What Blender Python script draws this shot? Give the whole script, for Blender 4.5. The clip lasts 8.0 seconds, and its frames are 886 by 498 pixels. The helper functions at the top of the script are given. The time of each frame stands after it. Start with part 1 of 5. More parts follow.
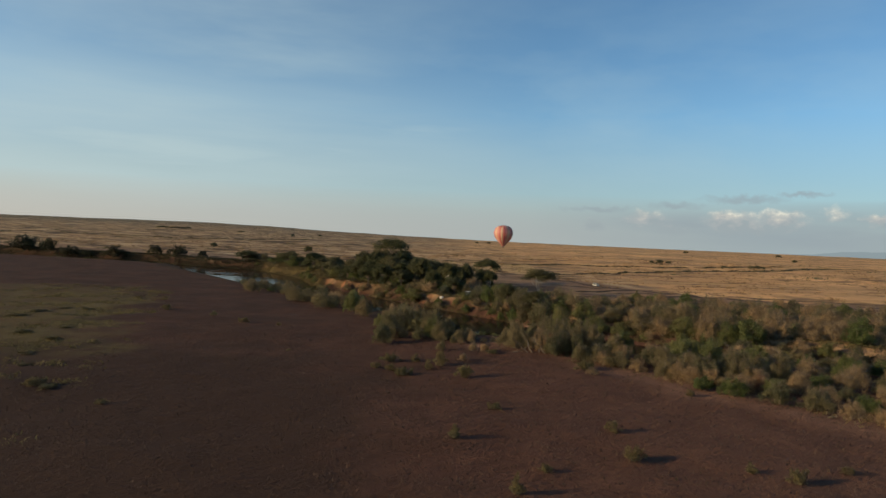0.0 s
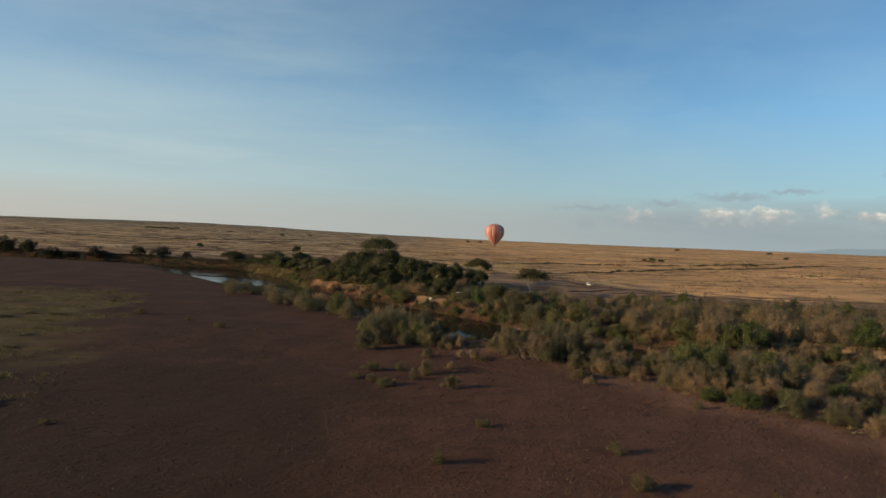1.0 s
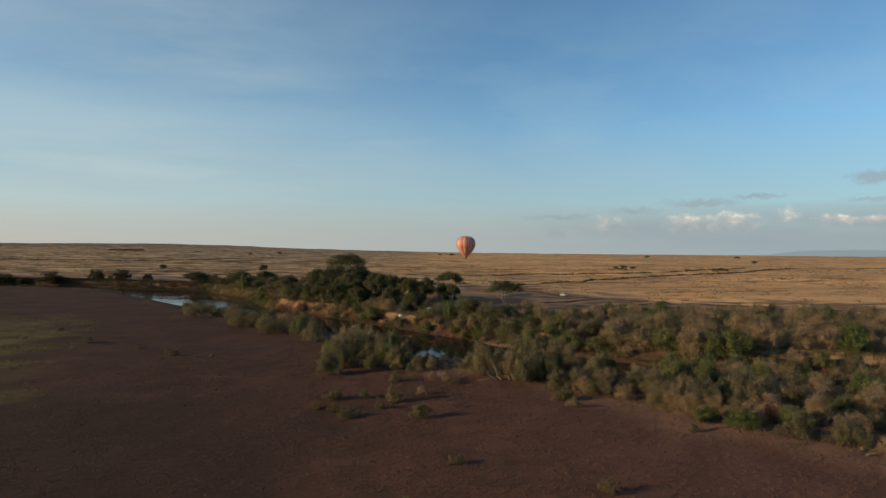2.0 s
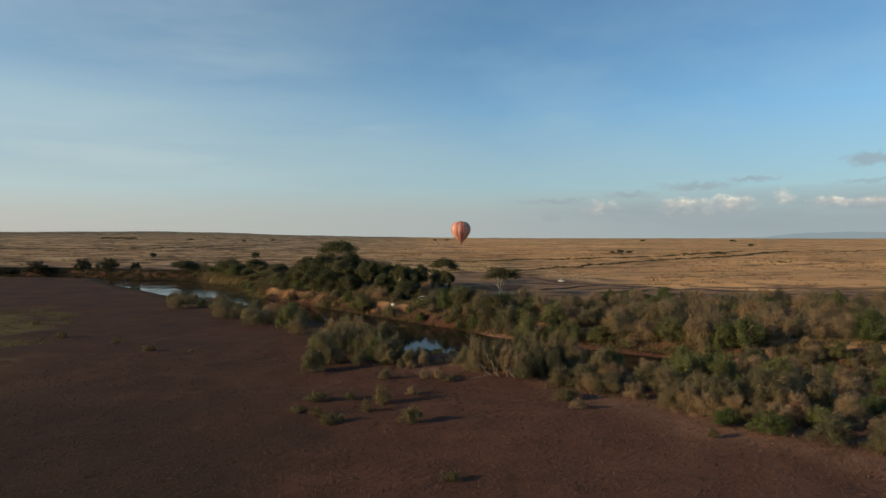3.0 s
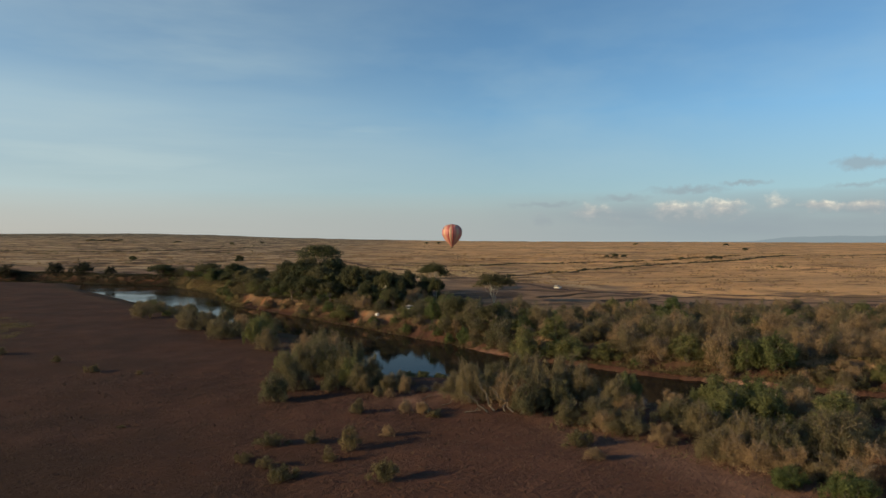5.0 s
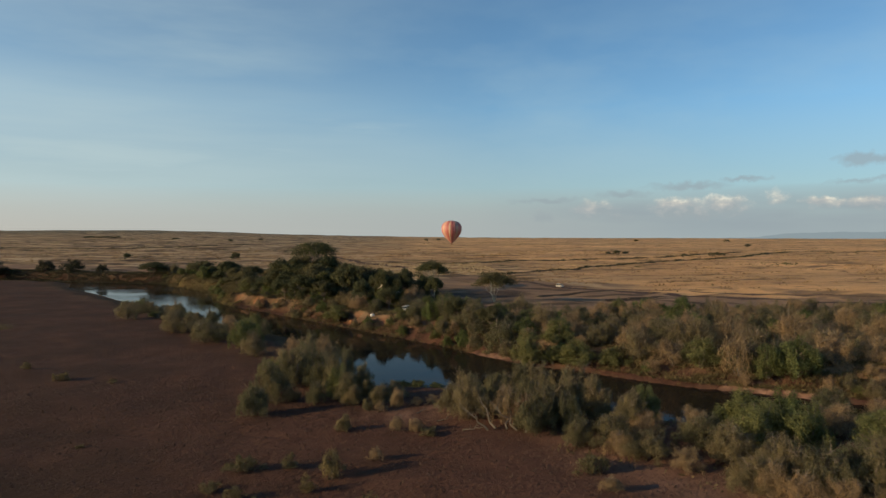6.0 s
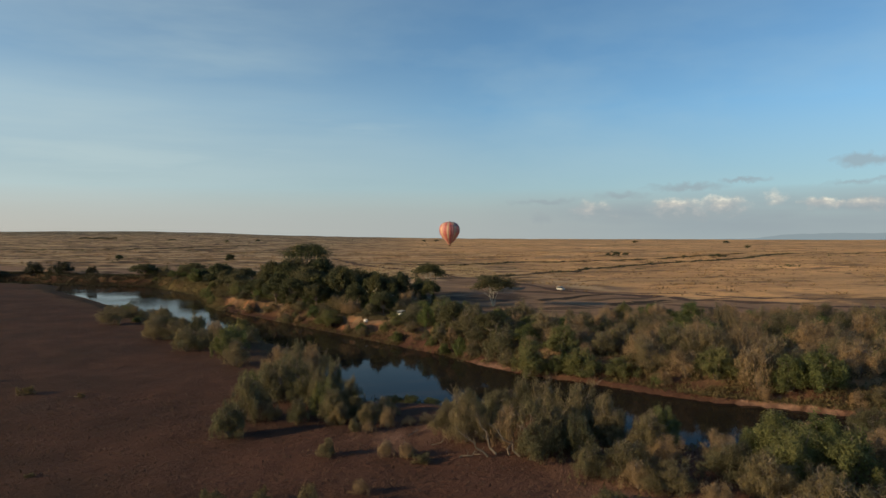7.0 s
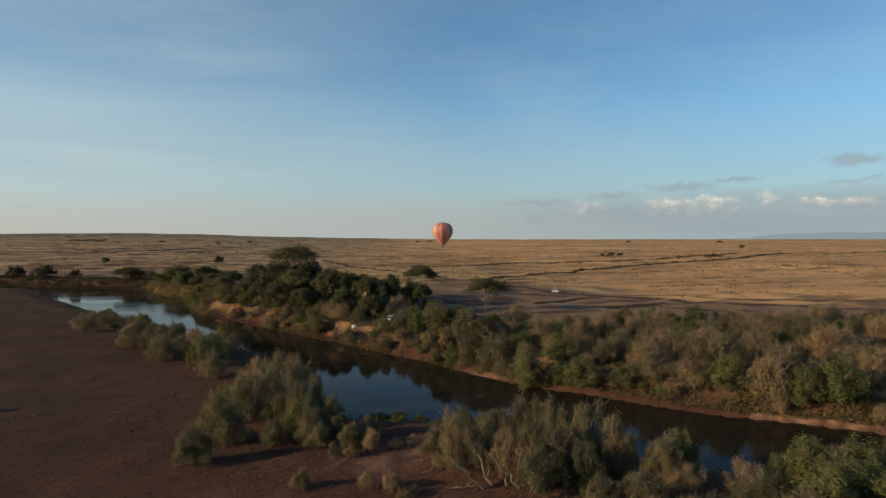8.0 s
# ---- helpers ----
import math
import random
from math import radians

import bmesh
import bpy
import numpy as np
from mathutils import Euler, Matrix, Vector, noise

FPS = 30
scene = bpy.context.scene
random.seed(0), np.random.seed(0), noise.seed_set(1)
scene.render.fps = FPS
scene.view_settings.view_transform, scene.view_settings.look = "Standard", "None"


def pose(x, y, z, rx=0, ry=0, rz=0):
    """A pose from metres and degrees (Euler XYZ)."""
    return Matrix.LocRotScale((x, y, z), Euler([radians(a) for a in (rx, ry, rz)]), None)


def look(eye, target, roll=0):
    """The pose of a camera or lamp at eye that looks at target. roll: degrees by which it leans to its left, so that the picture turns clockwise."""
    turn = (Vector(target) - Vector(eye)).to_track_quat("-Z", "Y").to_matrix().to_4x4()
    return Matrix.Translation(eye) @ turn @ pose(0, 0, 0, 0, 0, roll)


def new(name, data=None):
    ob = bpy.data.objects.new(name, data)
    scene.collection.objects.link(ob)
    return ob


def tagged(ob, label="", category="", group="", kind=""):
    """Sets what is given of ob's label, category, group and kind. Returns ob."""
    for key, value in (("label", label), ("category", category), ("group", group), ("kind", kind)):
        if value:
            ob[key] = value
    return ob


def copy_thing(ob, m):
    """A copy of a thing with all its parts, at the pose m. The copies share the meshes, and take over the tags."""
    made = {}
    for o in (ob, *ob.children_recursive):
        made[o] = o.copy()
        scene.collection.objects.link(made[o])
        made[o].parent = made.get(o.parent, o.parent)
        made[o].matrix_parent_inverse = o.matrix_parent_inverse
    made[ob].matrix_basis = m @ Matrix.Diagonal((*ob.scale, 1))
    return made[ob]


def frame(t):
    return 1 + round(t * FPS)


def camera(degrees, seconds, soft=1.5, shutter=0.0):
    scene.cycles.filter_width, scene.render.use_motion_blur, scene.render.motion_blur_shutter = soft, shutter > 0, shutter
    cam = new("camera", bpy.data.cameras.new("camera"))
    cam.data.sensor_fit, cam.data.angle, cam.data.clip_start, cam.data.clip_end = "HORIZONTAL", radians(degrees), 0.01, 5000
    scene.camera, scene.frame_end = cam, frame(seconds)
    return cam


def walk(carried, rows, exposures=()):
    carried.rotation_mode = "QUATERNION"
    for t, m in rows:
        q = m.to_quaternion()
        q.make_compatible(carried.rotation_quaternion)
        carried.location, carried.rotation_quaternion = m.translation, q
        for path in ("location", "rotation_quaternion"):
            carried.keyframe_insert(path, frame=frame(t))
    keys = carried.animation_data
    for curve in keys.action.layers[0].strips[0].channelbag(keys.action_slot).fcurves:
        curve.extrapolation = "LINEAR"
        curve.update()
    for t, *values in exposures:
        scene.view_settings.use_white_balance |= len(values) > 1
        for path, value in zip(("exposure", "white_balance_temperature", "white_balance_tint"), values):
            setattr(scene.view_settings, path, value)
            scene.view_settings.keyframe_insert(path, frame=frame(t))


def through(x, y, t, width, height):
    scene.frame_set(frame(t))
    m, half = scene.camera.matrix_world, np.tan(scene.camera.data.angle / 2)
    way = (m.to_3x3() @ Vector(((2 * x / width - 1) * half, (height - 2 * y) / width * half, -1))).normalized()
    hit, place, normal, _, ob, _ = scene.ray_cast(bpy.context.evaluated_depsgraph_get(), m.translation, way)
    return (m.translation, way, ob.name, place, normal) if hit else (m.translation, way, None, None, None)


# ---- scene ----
cam = camera(65.1, 8.0, soft=1.5, shutter=0.5)
PATH = [
    (0, (0.19, -1.0, 28.382), (0.188, 0.999, 28.347), 2.3),
    (0.3, (0.539, 2.406, 28.475), (0.544, 4.405, 28.440), 2.24),
    (0.5, (0.784, 4.669, 28.499), (0.791, 6.669, 28.459), 2.4),
    (0.7, (1.045, 6.928, 28.476), (1.061, 8.927, 28.439), 2.18),
    (1, (1.46, 10.361, 28.396), (1.482, 12.361, 28.359), 2.0),
    (1.1, (1.602, 11.531, 28.369), (1.663, 13.530, 28.375), 3.35),
    (1.2, (1.745, 12.711, 28.346), (1.799, 14.710, 28.343), 2.13),
    (1.3, (1.888, 13.895, 28.328), (1.951, 15.894, 28.323), 2.05),
    (1.4, (2.031, 15.078, 28.316), (2.102, 17.076, 28.316), 1.79),
    (1.5, (2.173, 16.253, 28.312), (2.25, 18.251, 28.321), 0.8),
    (1.6, (2.314, 17.416, 28.316), (2.402, 19.414, 28.323), 0.39),
    (1.7, (2.453, 18.568, 28.329), (2.551, 20.566, 28.335), 0.31),
    (2.8, (3.865, 30.919, 28.694), (3.972, 32.916, 28.666), 0.24),
    (3, (4.095, 33.198, 28.744), (4.211, 35.194, 28.705), -0.2),
    (3.5, (4.684, 38.955, 28.807), (4.817, 40.95, 28.768), 0.2),
    (4, (5.418, 44.524, 28.932), (5.549, 46.519, 28.894), 0.1),
    (4.5, (6.047, 50.151, 29.075), (6.183, 52.147, 29.044), 0.2),
    (4.7, (6.25, 52.305, 29.103), (6.39, 54.3, 29.074), 0.0),
    (6, (8.066, 66.974, 29.427), (8.206, 68.969, 29.386), -0.1),
    (6.5, (8.711, 72.354, 29.519), (8.856, 74.348, 29.479), -0.2),
    (7, (9.329, 77.695, 29.654), (9.474, 79.69, 29.616), -0.1),
    (7.5, (9.956, 82.731, 29.906), (10.112, 84.725, 29.867), -0.2),
    (8, (10.63, 87.965, 29.905), (10.794, 89.958, 29.869), -0.3),
]
walk(cam, [(t, look(eye, target, roll)) for t, eye, target, roll in PATH], [(0, 0.12, 6530, -2), (8, 0.12, 6530, -2)])

# ---- world, sun and exposure ----
SUN_FROM = Vector((-0.975, -0.22, 0.0)).normalized()
SUN_EL = radians(14)
world = bpy.data.worlds.new("world")
scene.world = world
world.use_nodes = True
wn = world.node_tree
sky = wn.nodes.new("ShaderNodeTexSky")
sky.sky_type = 'NISHITA'
sky.sun_disc = False
sky.sun_elevation = SUN_EL
sky.sun_rotation = math.atan2(SUN_FROM.x, SUN_FROM.y)
sky.altitude = 1500
sky.air_density, sky.dust_density, sky.ozone_density = 1.0, 0.8, 3.3
wn.nodes["Background"].inputs["Strength"].default_value = 0.133
wn.links.new(sky.outputs[0], wn.nodes["Background"].inputs["Color"])
sun = new("sun", bpy.data.lights.new("sun", 'SUN'))
sun.data.energy, sun.data.angle, sun.data.color = 5.0, radians(0.6), (1.0, 0.70, 0.42)
to_sun = Vector((SUN_FROM.x * math.cos(SUN_EL), SUN_FROM.y * math.cos(SUN_EL), math.sin(SUN_EL)))
sun.matrix_world = look(Vector((0, 0, 200)) + to_sun * 100, Vector((0, 0, 200)))

# ---- the lie of the land ----
WATER = -3.5
NEAR_SHORE = [(-900, 674), (-420, 621), (-260, 581), (-210, 557), (-194, 516), (-161, 474), (-111, 402), (-68, 346), (-46, 319), (-22, 289), (-6, 243),
              (4, 217), (10, 210), (22, 208), (33, 194), (42, 184), (55, 180), (69, 179), (90, 170), (125, 150), (200, 110), (420, 0)]
FAR_SHORE = [(-900, 690), (-420, 632), (-245, 588), (-197, 565), (-149, 545), (-100, 474), (-73, 400), (-55, 376), (-34, 347),
             (-17, 323), (-4, 306), (12, 283), (22, 270), (31, 254), (45, 237), (55, 229), (61, 222), (71, 212), (83, 205),
             (94, 197), (130, 178), (220, 135), (430, 30)]
FIELD_EDGE = [(-104, 358), (-78, 326), (-48, 267), (-31, 224), (-20, 188), (3, 184), (12, 178), (22, 171), (30, 156), (37, 146),
              (45, 138), (47, 126), (56, 122), (61, 114), (66, 104), (80, 85), (120, 60), (180, 20)]
FAR_EDGE = [(-400, 660), (-250, 625), (-172, 600), (-105, 530), (-60, 475), (-20, 428), (5, 396), (22, 362), (40, 326), (58, 302),
            (84, 296), (128, 293), (193, 292), (330, 285)]


def to_line(x, y, line):
    """Distance of points to a polyline."""
    best = np.full(np.shape(x), 1e9)
    for (ax, ay), (bx, by) in zip(line, line[1:]):
        dx, dy = bx - ax, by - ay
        u = np.clip(((x - ax) * dx + (y - ay) * dy) / (dx * dx + dy * dy), 0, 1)
        best = np.minimum(best, np.hypot(x - ax - u * dx, y - ay - u * dy))
    return best


def inside(x, y, ring):
    """Whether points lie in a polygon."""
    x, y = np.asarray(x, float), np.asarray(y, float)
    odd = np.zeros(x.shape, bool)
    for (ax, ay), (bx, by) in zip(ring, ring[1:] + ring[:1]):
        if ay != by:
            odd ^= ((ay > y) != (by > y)) & (x < (bx - ax) * (y - ay) / (by - ay) + ax)
    return odd


def smooth(a, b, v):
    u = np.clip((v - a) / (b - a), 0, 1)
    return u * u * (3 - 2 * u)


def waves(x, y, size, seed):
    """Soft irregular undulation between about -1 and 1."""
    r = np.random.RandomState(seed)
    total = 0.0
    for i in range(7):
        a, f, p = r.uniform(0, 6.28), r.uniform(0.6, 1.7) / size, r.uniform(0, 6.28)
        total = total + np.sin(6.28 * f * (x * math.cos(a) + y * math.sin(a)) + p + 0.8 * np.sin(3.1 * f * (y * math.cos(a) - x * math.sin(a)) + 2 * p))
    return total / 3.5


RIVER = NEAR_SHORE + FAR_SHORE[::-1]
# where the far bank lies open: east, north, reach
CUTS = [(-69, 404, 7), (-58, 389, 8), (-47, 373, 9), (-37, 359, 6), (-8, 322, 5), (4, 306, 4), (21, 288, 4), (30, 270, 4), (38, 254, 4)]


def open_bank(x, y):
    """1 where the clay of the far bank lies open, 0 elsewhere."""
    best = np.zeros(np.shape(x))
    for cx, cy, reach in CUTS:
        best = np.maximum(best, smooth(1.2, 0.7, np.hypot(x - cx, y - cy) / reach + 0.4 * waves(x, y, 7, 31)))
    return best


def meadow(x, y):
    """1 on the low grassy slope where the river bends away."""
    df = to_line(x, y, FAR_SHORE)
    return smooth(-62, -74, x + 4 * waves(x, y, 20, 32)) * smooth(-150, -128, x) * smooth(36, 22, df + 5 * waves(x, y, 16, 33))



def far_rise(x, y):
    """The plain climbs slowly to low swells at the horizon, higher to the west."""
    d = np.hypot(x, y)
    az = np.degrees(np.arctan2(x, np.maximum(y, 1)))
    top = np.interp(az, [-60, -28, -19, -14, -8.5, -3, 4.7, 15, 27, 38, 60], [46, 54, 57, 48, 31, 21, 10, 5, 3, 1, 0])
    return top * (np.clip(d - 350, 0, None) / 4200) ** 1.35


def height(x, y):
    x, y = np.asarray(x, float), np.asarray(y, float)
    dn, df = to_line(x, y, NEAR_SHORE), to_line(x, y, FAR_SHORE)
    wet = inside(x, y, RIVER)
    near = 2.0 * np.tanh(x / 48) + 0.004 * np.clip(y - 100, 0, 150) + 0.12 * waves(x, y, 14, 1) + 0.25 * waves(x, y, 45, 2)
    far = 1.5 + far_rise(x, y) + 0.4 * waves(x, y, 60, 3) + 0.25 * waves(x, y, 22, 8) + smooth(500, 1500, np.hypot(x, y)) * 1.2 * waves(x, y, 260, 4)
    wide = 9 + 3.5 * waves(x, y, 30, 5) + 5 * smooth(25, 60, x)
    zn = WATER - 0.1 + (near - WATER + 0.1) * smooth(0, 15 + 4 * waves(x, y, 40, 6), dn)
    cut = open_bank(x, y)
    wide = np.where(cut > 0, wide + (12.0 - wide) * cut, wide)
    start = 1.5 + 6.0 * cut
    step = 1.0 - 0.6 * smooth(40, 25, x)
    zf = WATER - 0.1 + step * smooth(0, 1.0 + 3 * smooth(40, 25, x), df) + (far - WATER + 0.1 - step) * smooth(start, np.maximum(wide, start + 2.5), df)
    zf = zf + 0.45 * waves(x, y, 6.5, 26) * smooth(2.0, 5, df) * smooth(17, 9, df)
    bed = WATER - 0.2 - 1.2 * smooth(0, 8, np.minimum(dn, df))
    return np.where(wet, bed, np.where(dn < df, zn, zf))


def ground_z(x, y):
    return float(height(np.array([x]), np.array([y]))[0])


# ---- materials ----
def material(name):
    m = bpy.data.materials.new(name)
    m.use_nodes = True
    nt = m.node_tree
    return m, nt, nt.nodes["Principled BSDF"]


def node(nt, kind, **values):
    n = nt.nodes.new(kind)
    for key, value in values.items():
        if key in n.inputs:
            n.inputs[key].default_value = value
    return n


def noise_tex(nt, vector, scale, detail=4.0, rough=0.6):
    n = node(nt, "ShaderNodeTexNoise", Scale=scale, Detail=detail, Roughness=rough)
    nt.links.new(vector, n.inputs["Vector"])
    return n.outputs["Fac"]


def ramp(nt, value, stops):
    n = nt.nodes.new("ShaderNodeValToRGB")
    els = n.color_ramp.elements
    while len(els) < len(stops):
        els.new(0.5)
    for e, (p, c) in zip(els, stops):
        e.position = p
        e.color = (*c, 1) if len(c) == 3 else c
    nt.links.new(value, n.inputs[0])
    return n.outputs[0]


def grey(v):
    return (v, v, v)


def mix(nt, fac, a, b, mode='MIX'):
    n = nt.nodes.new("ShaderNodeMix")
    n.data_type, n.blend_type = 'RGBA', mode
    for sock, v in ((n.inputs[0], fac), (n.inputs[6], a), (n.inputs[7], b)):
        if hasattr(v, "is_output"):
            nt.links.new(v, sock)
        elif isinstance(v, tuple):
            sock.default_value = (*v, 1)
        else:
            sock.default_value = v
    return n.outputs[2]


def maths(nt, op, a, b=0.0, clamp=False):
    n = nt.nodes.new("ShaderNodeMath")
    n.operation, n.use_clamp = op, clamp
    for sock, v in zip(n.inputs, (a, b)):
        if hasattr(v, "is_output"):
            nt.links.new(v, sock)
        else:
            sock.default_value = v
    return n.outputs[0]


def stretched(nt, vector, sx, sy, sz=1.0, turn=0.0):
    n = nt.nodes.new("ShaderNodeMapping")
    n.inputs["Scale"].default_value = (sx, sy, sz)
    n.inputs["Rotation"].default_value = (0, 0, turn)
    nt.links.new(vector, n.inputs["Vector"])
    return n.outputs[0]


def bump(nt, bsdf, heights, distance, strength=1.0):
    n = node(nt, "ShaderNodeBump", Strength=strength, Distance=distance)
    nt.links.new(heights, n.inputs["Height"])
    nt.links.new(n.outputs[0], bsdf.inputs["Normal"])


def attribute(nt, name):
    n = nt.nodes.new("ShaderNodeAttribute")
    n.attribute_name = name
    return n.outputs["Fac"]


def ground_material():
    m, nt, bsdf = material("savanna_ground")
    pos = nt.nodes.new("ShaderNodeNewGeometry")
    p = pos.outputs["Position"]
    fine = noise_tex(nt, p, 1.6, 5, 0.7)
    mid = noise_tex(nt, p, 0.16, 4, 0.6)
    wide = noise_tex(nt, p, 0.022, 4, 0.6)
    # burnt red-brown flat
    soil = mix(nt, ramp(nt, mid, [(0.3, grey(0)), (0.7, grey(1))]), (0.0645, 0.0288, 0.0183), (0.1000, 0.0473, 0.0298))
    soil = mix(nt, maths(nt, 'MULTIPLY', attribute(nt, "warm"), 0.6), soil, mix(nt, mid, (0.098, 0.0485, 0.0314), (0.140, 0.0712, 0.0445)))
    soil = mix(nt, ramp(nt, fine, [(0.45, grey(0)), (0.78, grey(0.45))]), soil, (0.115, 0.07176, 0.04232))
    soil = mix(nt, ramp(nt, fine, [(0.26, grey(0.5)), (0.45, grey(0))]), soil, (0.0276, 0.0184, 0.0138))
    # sparse green growth
    green = mix(nt, fine, (0.085, 0.074, 0.024), (0.250, 0.205, 0.068))
    g = maths(nt, 'MULTIPLY', attribute(nt, "green"), ramp(nt, noise_tex(nt, p, 0.07, 5, 0.65), [(0.36, grey(0.4)), (0.54, grey(1))]))
    g = maths(nt, 'MULTIPLY', g, ramp(nt, noise_tex(nt, stretched(nt, p, 0.5, 1.0, 1, 0.2), 0.20, 4, 0.65), [(0.34, grey(0.45)), (0.54, grey(1))]))
    # burnt soil, darkened further to stand in for vignetting
    soil = mix(nt, ramp(nt, maths(nt, 'ADD', attribute(nt, "burn_vignette"), maths(nt, 'MULTIPLY', maths(nt, 'SUBTRACT', noise_tex(nt, p, 0.05, 5, 0.6), 0.5), 1.2)), [(0.2, grey(0)), (0.8, grey(0.85))]), soil, (0.038, 0.0215, 0.0138))
    near = mix(nt, maths(nt, 'MULTIPLY', g, maths(nt, 'SUBTRACT', 1.0, maths(nt, 'MULTIPLY', attribute(nt, "burn_vignette"), 0.9))), soil, green)
    # dry golden grass plain, drawn out in bands
    band = noise_tex(nt, stretched(nt, p, 0.7, 1.0), 0.011, 5, 0.6)
    tuft = noise_tex(nt, stretched(nt, p, 0.5, 1.0), 0.35, 4, 0.7)
    grass = mix(nt, ramp(nt, band, [(0.34, grey(0)), (0.62, grey(1))]), (0.50, 0.272, 0.112), (0.79, 0.450, 0.190))
    sweep = noise_tex(nt, stretched(nt, p, 0.5, 1.0, 1, 0.2), 0.0042, 3, 0.55)
    grass = mix(nt, ramp(nt, sweep, [(0.40, grey(0.7)), (0.58, grey(0))]), grass, mix(nt, band, (0.27, 0.175, 0.085), (0.44, 0.28, 0.135)))
    grass = mix(nt, ramp(nt, wide, [(0.42, grey(0)), (0.7, grey(0.55))]), grass, (0.38, 0.22, 0.10))
    dull = attribute(nt, "dull")
    grass = mix(nt, maths(nt, 'MULTIPLY', dull, 0.75), grass, mix(nt, band, (0.20, 0.138, 0.074), (0.36, 0.245, 0.130)))
    grass = mix(nt, ramp(nt, tuft, [(0.28, grey(0.5)), (0.46, grey(0))]), grass, (0.11, 0.075, 0.035))
    streak = noise_tex(nt, stretched(nt, p, 0.55, 1.0, 1, 0.1), 0.020, 5, 0.62)
    grass = mix(nt, ramp(nt, streak, [(0.36, grey(0.85)), (0.45, grey(0))]), grass, (0.13, 0.080, 0.042))
    grass = mix(nt, ramp(nt, streak, [(0.54, grey(0)), (0.66, grey(0.6))]), grass, mix(nt, dull, (0.76, 0.46, 0.20), (0.42, 0.30, 0.17)))
    thin = noise_tex(nt, stretched(nt, p, 0.6, 1.0), 0.033, 6, 0.66)
    grass = mix(nt, maths(nt, 'MULTIPLY', ramp(nt, thin, [(0.42, grey(0.95)), (0.505, grey(0))]), dull), grass, (0.060, 0.040, 0.025))
    grass = mix(nt, maths(nt, 'MULTIPLY', ramp(nt, thin, [(0.53, grey(0)), (0.60, grey(0.75))]), dull), grass, (0.54, 0.39, 0.22))
    fleck = noise_tex(nt, stretched(nt, p, 0.7, 1.0), 0.085, 4, 0.7)
    grass = mix(nt, ramp(nt, fleck, [(0.35, grey(0.85)), (0.43, grey(0))]), grass, (0.12, 0.075, 0.038))
    bare = mix(nt, mid, (0.160, 0.098, 0.060), (0.29, 0.180, 0.105))
    swath = noise_tex(nt, stretched(nt, stretched(nt, p, 1.0, 1.0, 1, 0.6), 0.14, 1.0), 0.075, 4, 0.6)
    bare = mix(nt, ramp(nt, swath, [(0.37, grey(0.85)), (0.46, grey(0))]), bare, (0.060, 0.037, 0.024))
    bare = mix(nt, ramp(nt, swath, [(0.57, grey(0)), (0.70, grey(0.6))]), bare, (0.33, 0.20, 0.10))
    # tree shade painted into the bare ground as a very dark brown
    bare = mix(nt, attribute(nt, "shade_patch"), bare, mix(nt, mid, (0.030, 0.020, 0.014), (0.060, 0.038, 0.026)))
    plain = mix(nt, attribute(nt, "bare"), grass, bare)
    colour = mix(nt, attribute(nt, "plain"), near, plain)
    # orange clay on the cut banks
    sep = nt.nodes.new("ShaderNodeSeparateXYZ")
    nt.links.new(pos.outputs["Normal"], sep.inputs[0])
    clay = mix(nt, noise_tex(nt, p, 0.5, 5, 0.7), (0.15, 0.062, 0.034), (0.47, 0.190, 0.090))
    clay = mix(nt, ramp(nt, mid, [(0.40, grey(0)), (0.54, grey(0.9))]), clay, (0.080, 0.062, 0.028))
    slope = ramp(nt, sep.outputs["Z"], [(0.86, grey(1)), (0.985, grey(0))])
    colour = mix(nt, maths(nt, 'MULTIPLY', slope, attribute(nt, "bank")), colour, clay)
    sand = mix(nt, noise_tex(nt, p, 0.35, 5, 0.7), (0.22, 0.115, 0.070), (0.50, 0.30, 0.20))
    colour = mix(nt, maths(nt, 'MULTIPLY', attribute(nt, "sand"), ramp(nt, mid, [(0.30, grey(0.35)), (0.55, grey(1))])), colour, sand)
    nt.links.new(colour, bsdf.inputs["Base Color"])
    bsdf.inputs["Roughness"].default_value = 0.95
    bsdf.inputs["Specular IOR Level"].default_value = 0.1
    furrow = noise_tex(nt, stretched(nt, stretched(nt, p, 1.0, 1.0, 1, -0.7), 0.3, 1.0), 0.8, 3, 0.6)
    relief = maths(nt, 'ADD', fine, maths(nt, 'MULTIPLY', mid, 2.0))
    bump(nt, bsdf, maths(nt, 'ADD', relief, maths(nt, 'MULTIPLY', furrow, 1.1)), 0.5, 0.7)
    return m


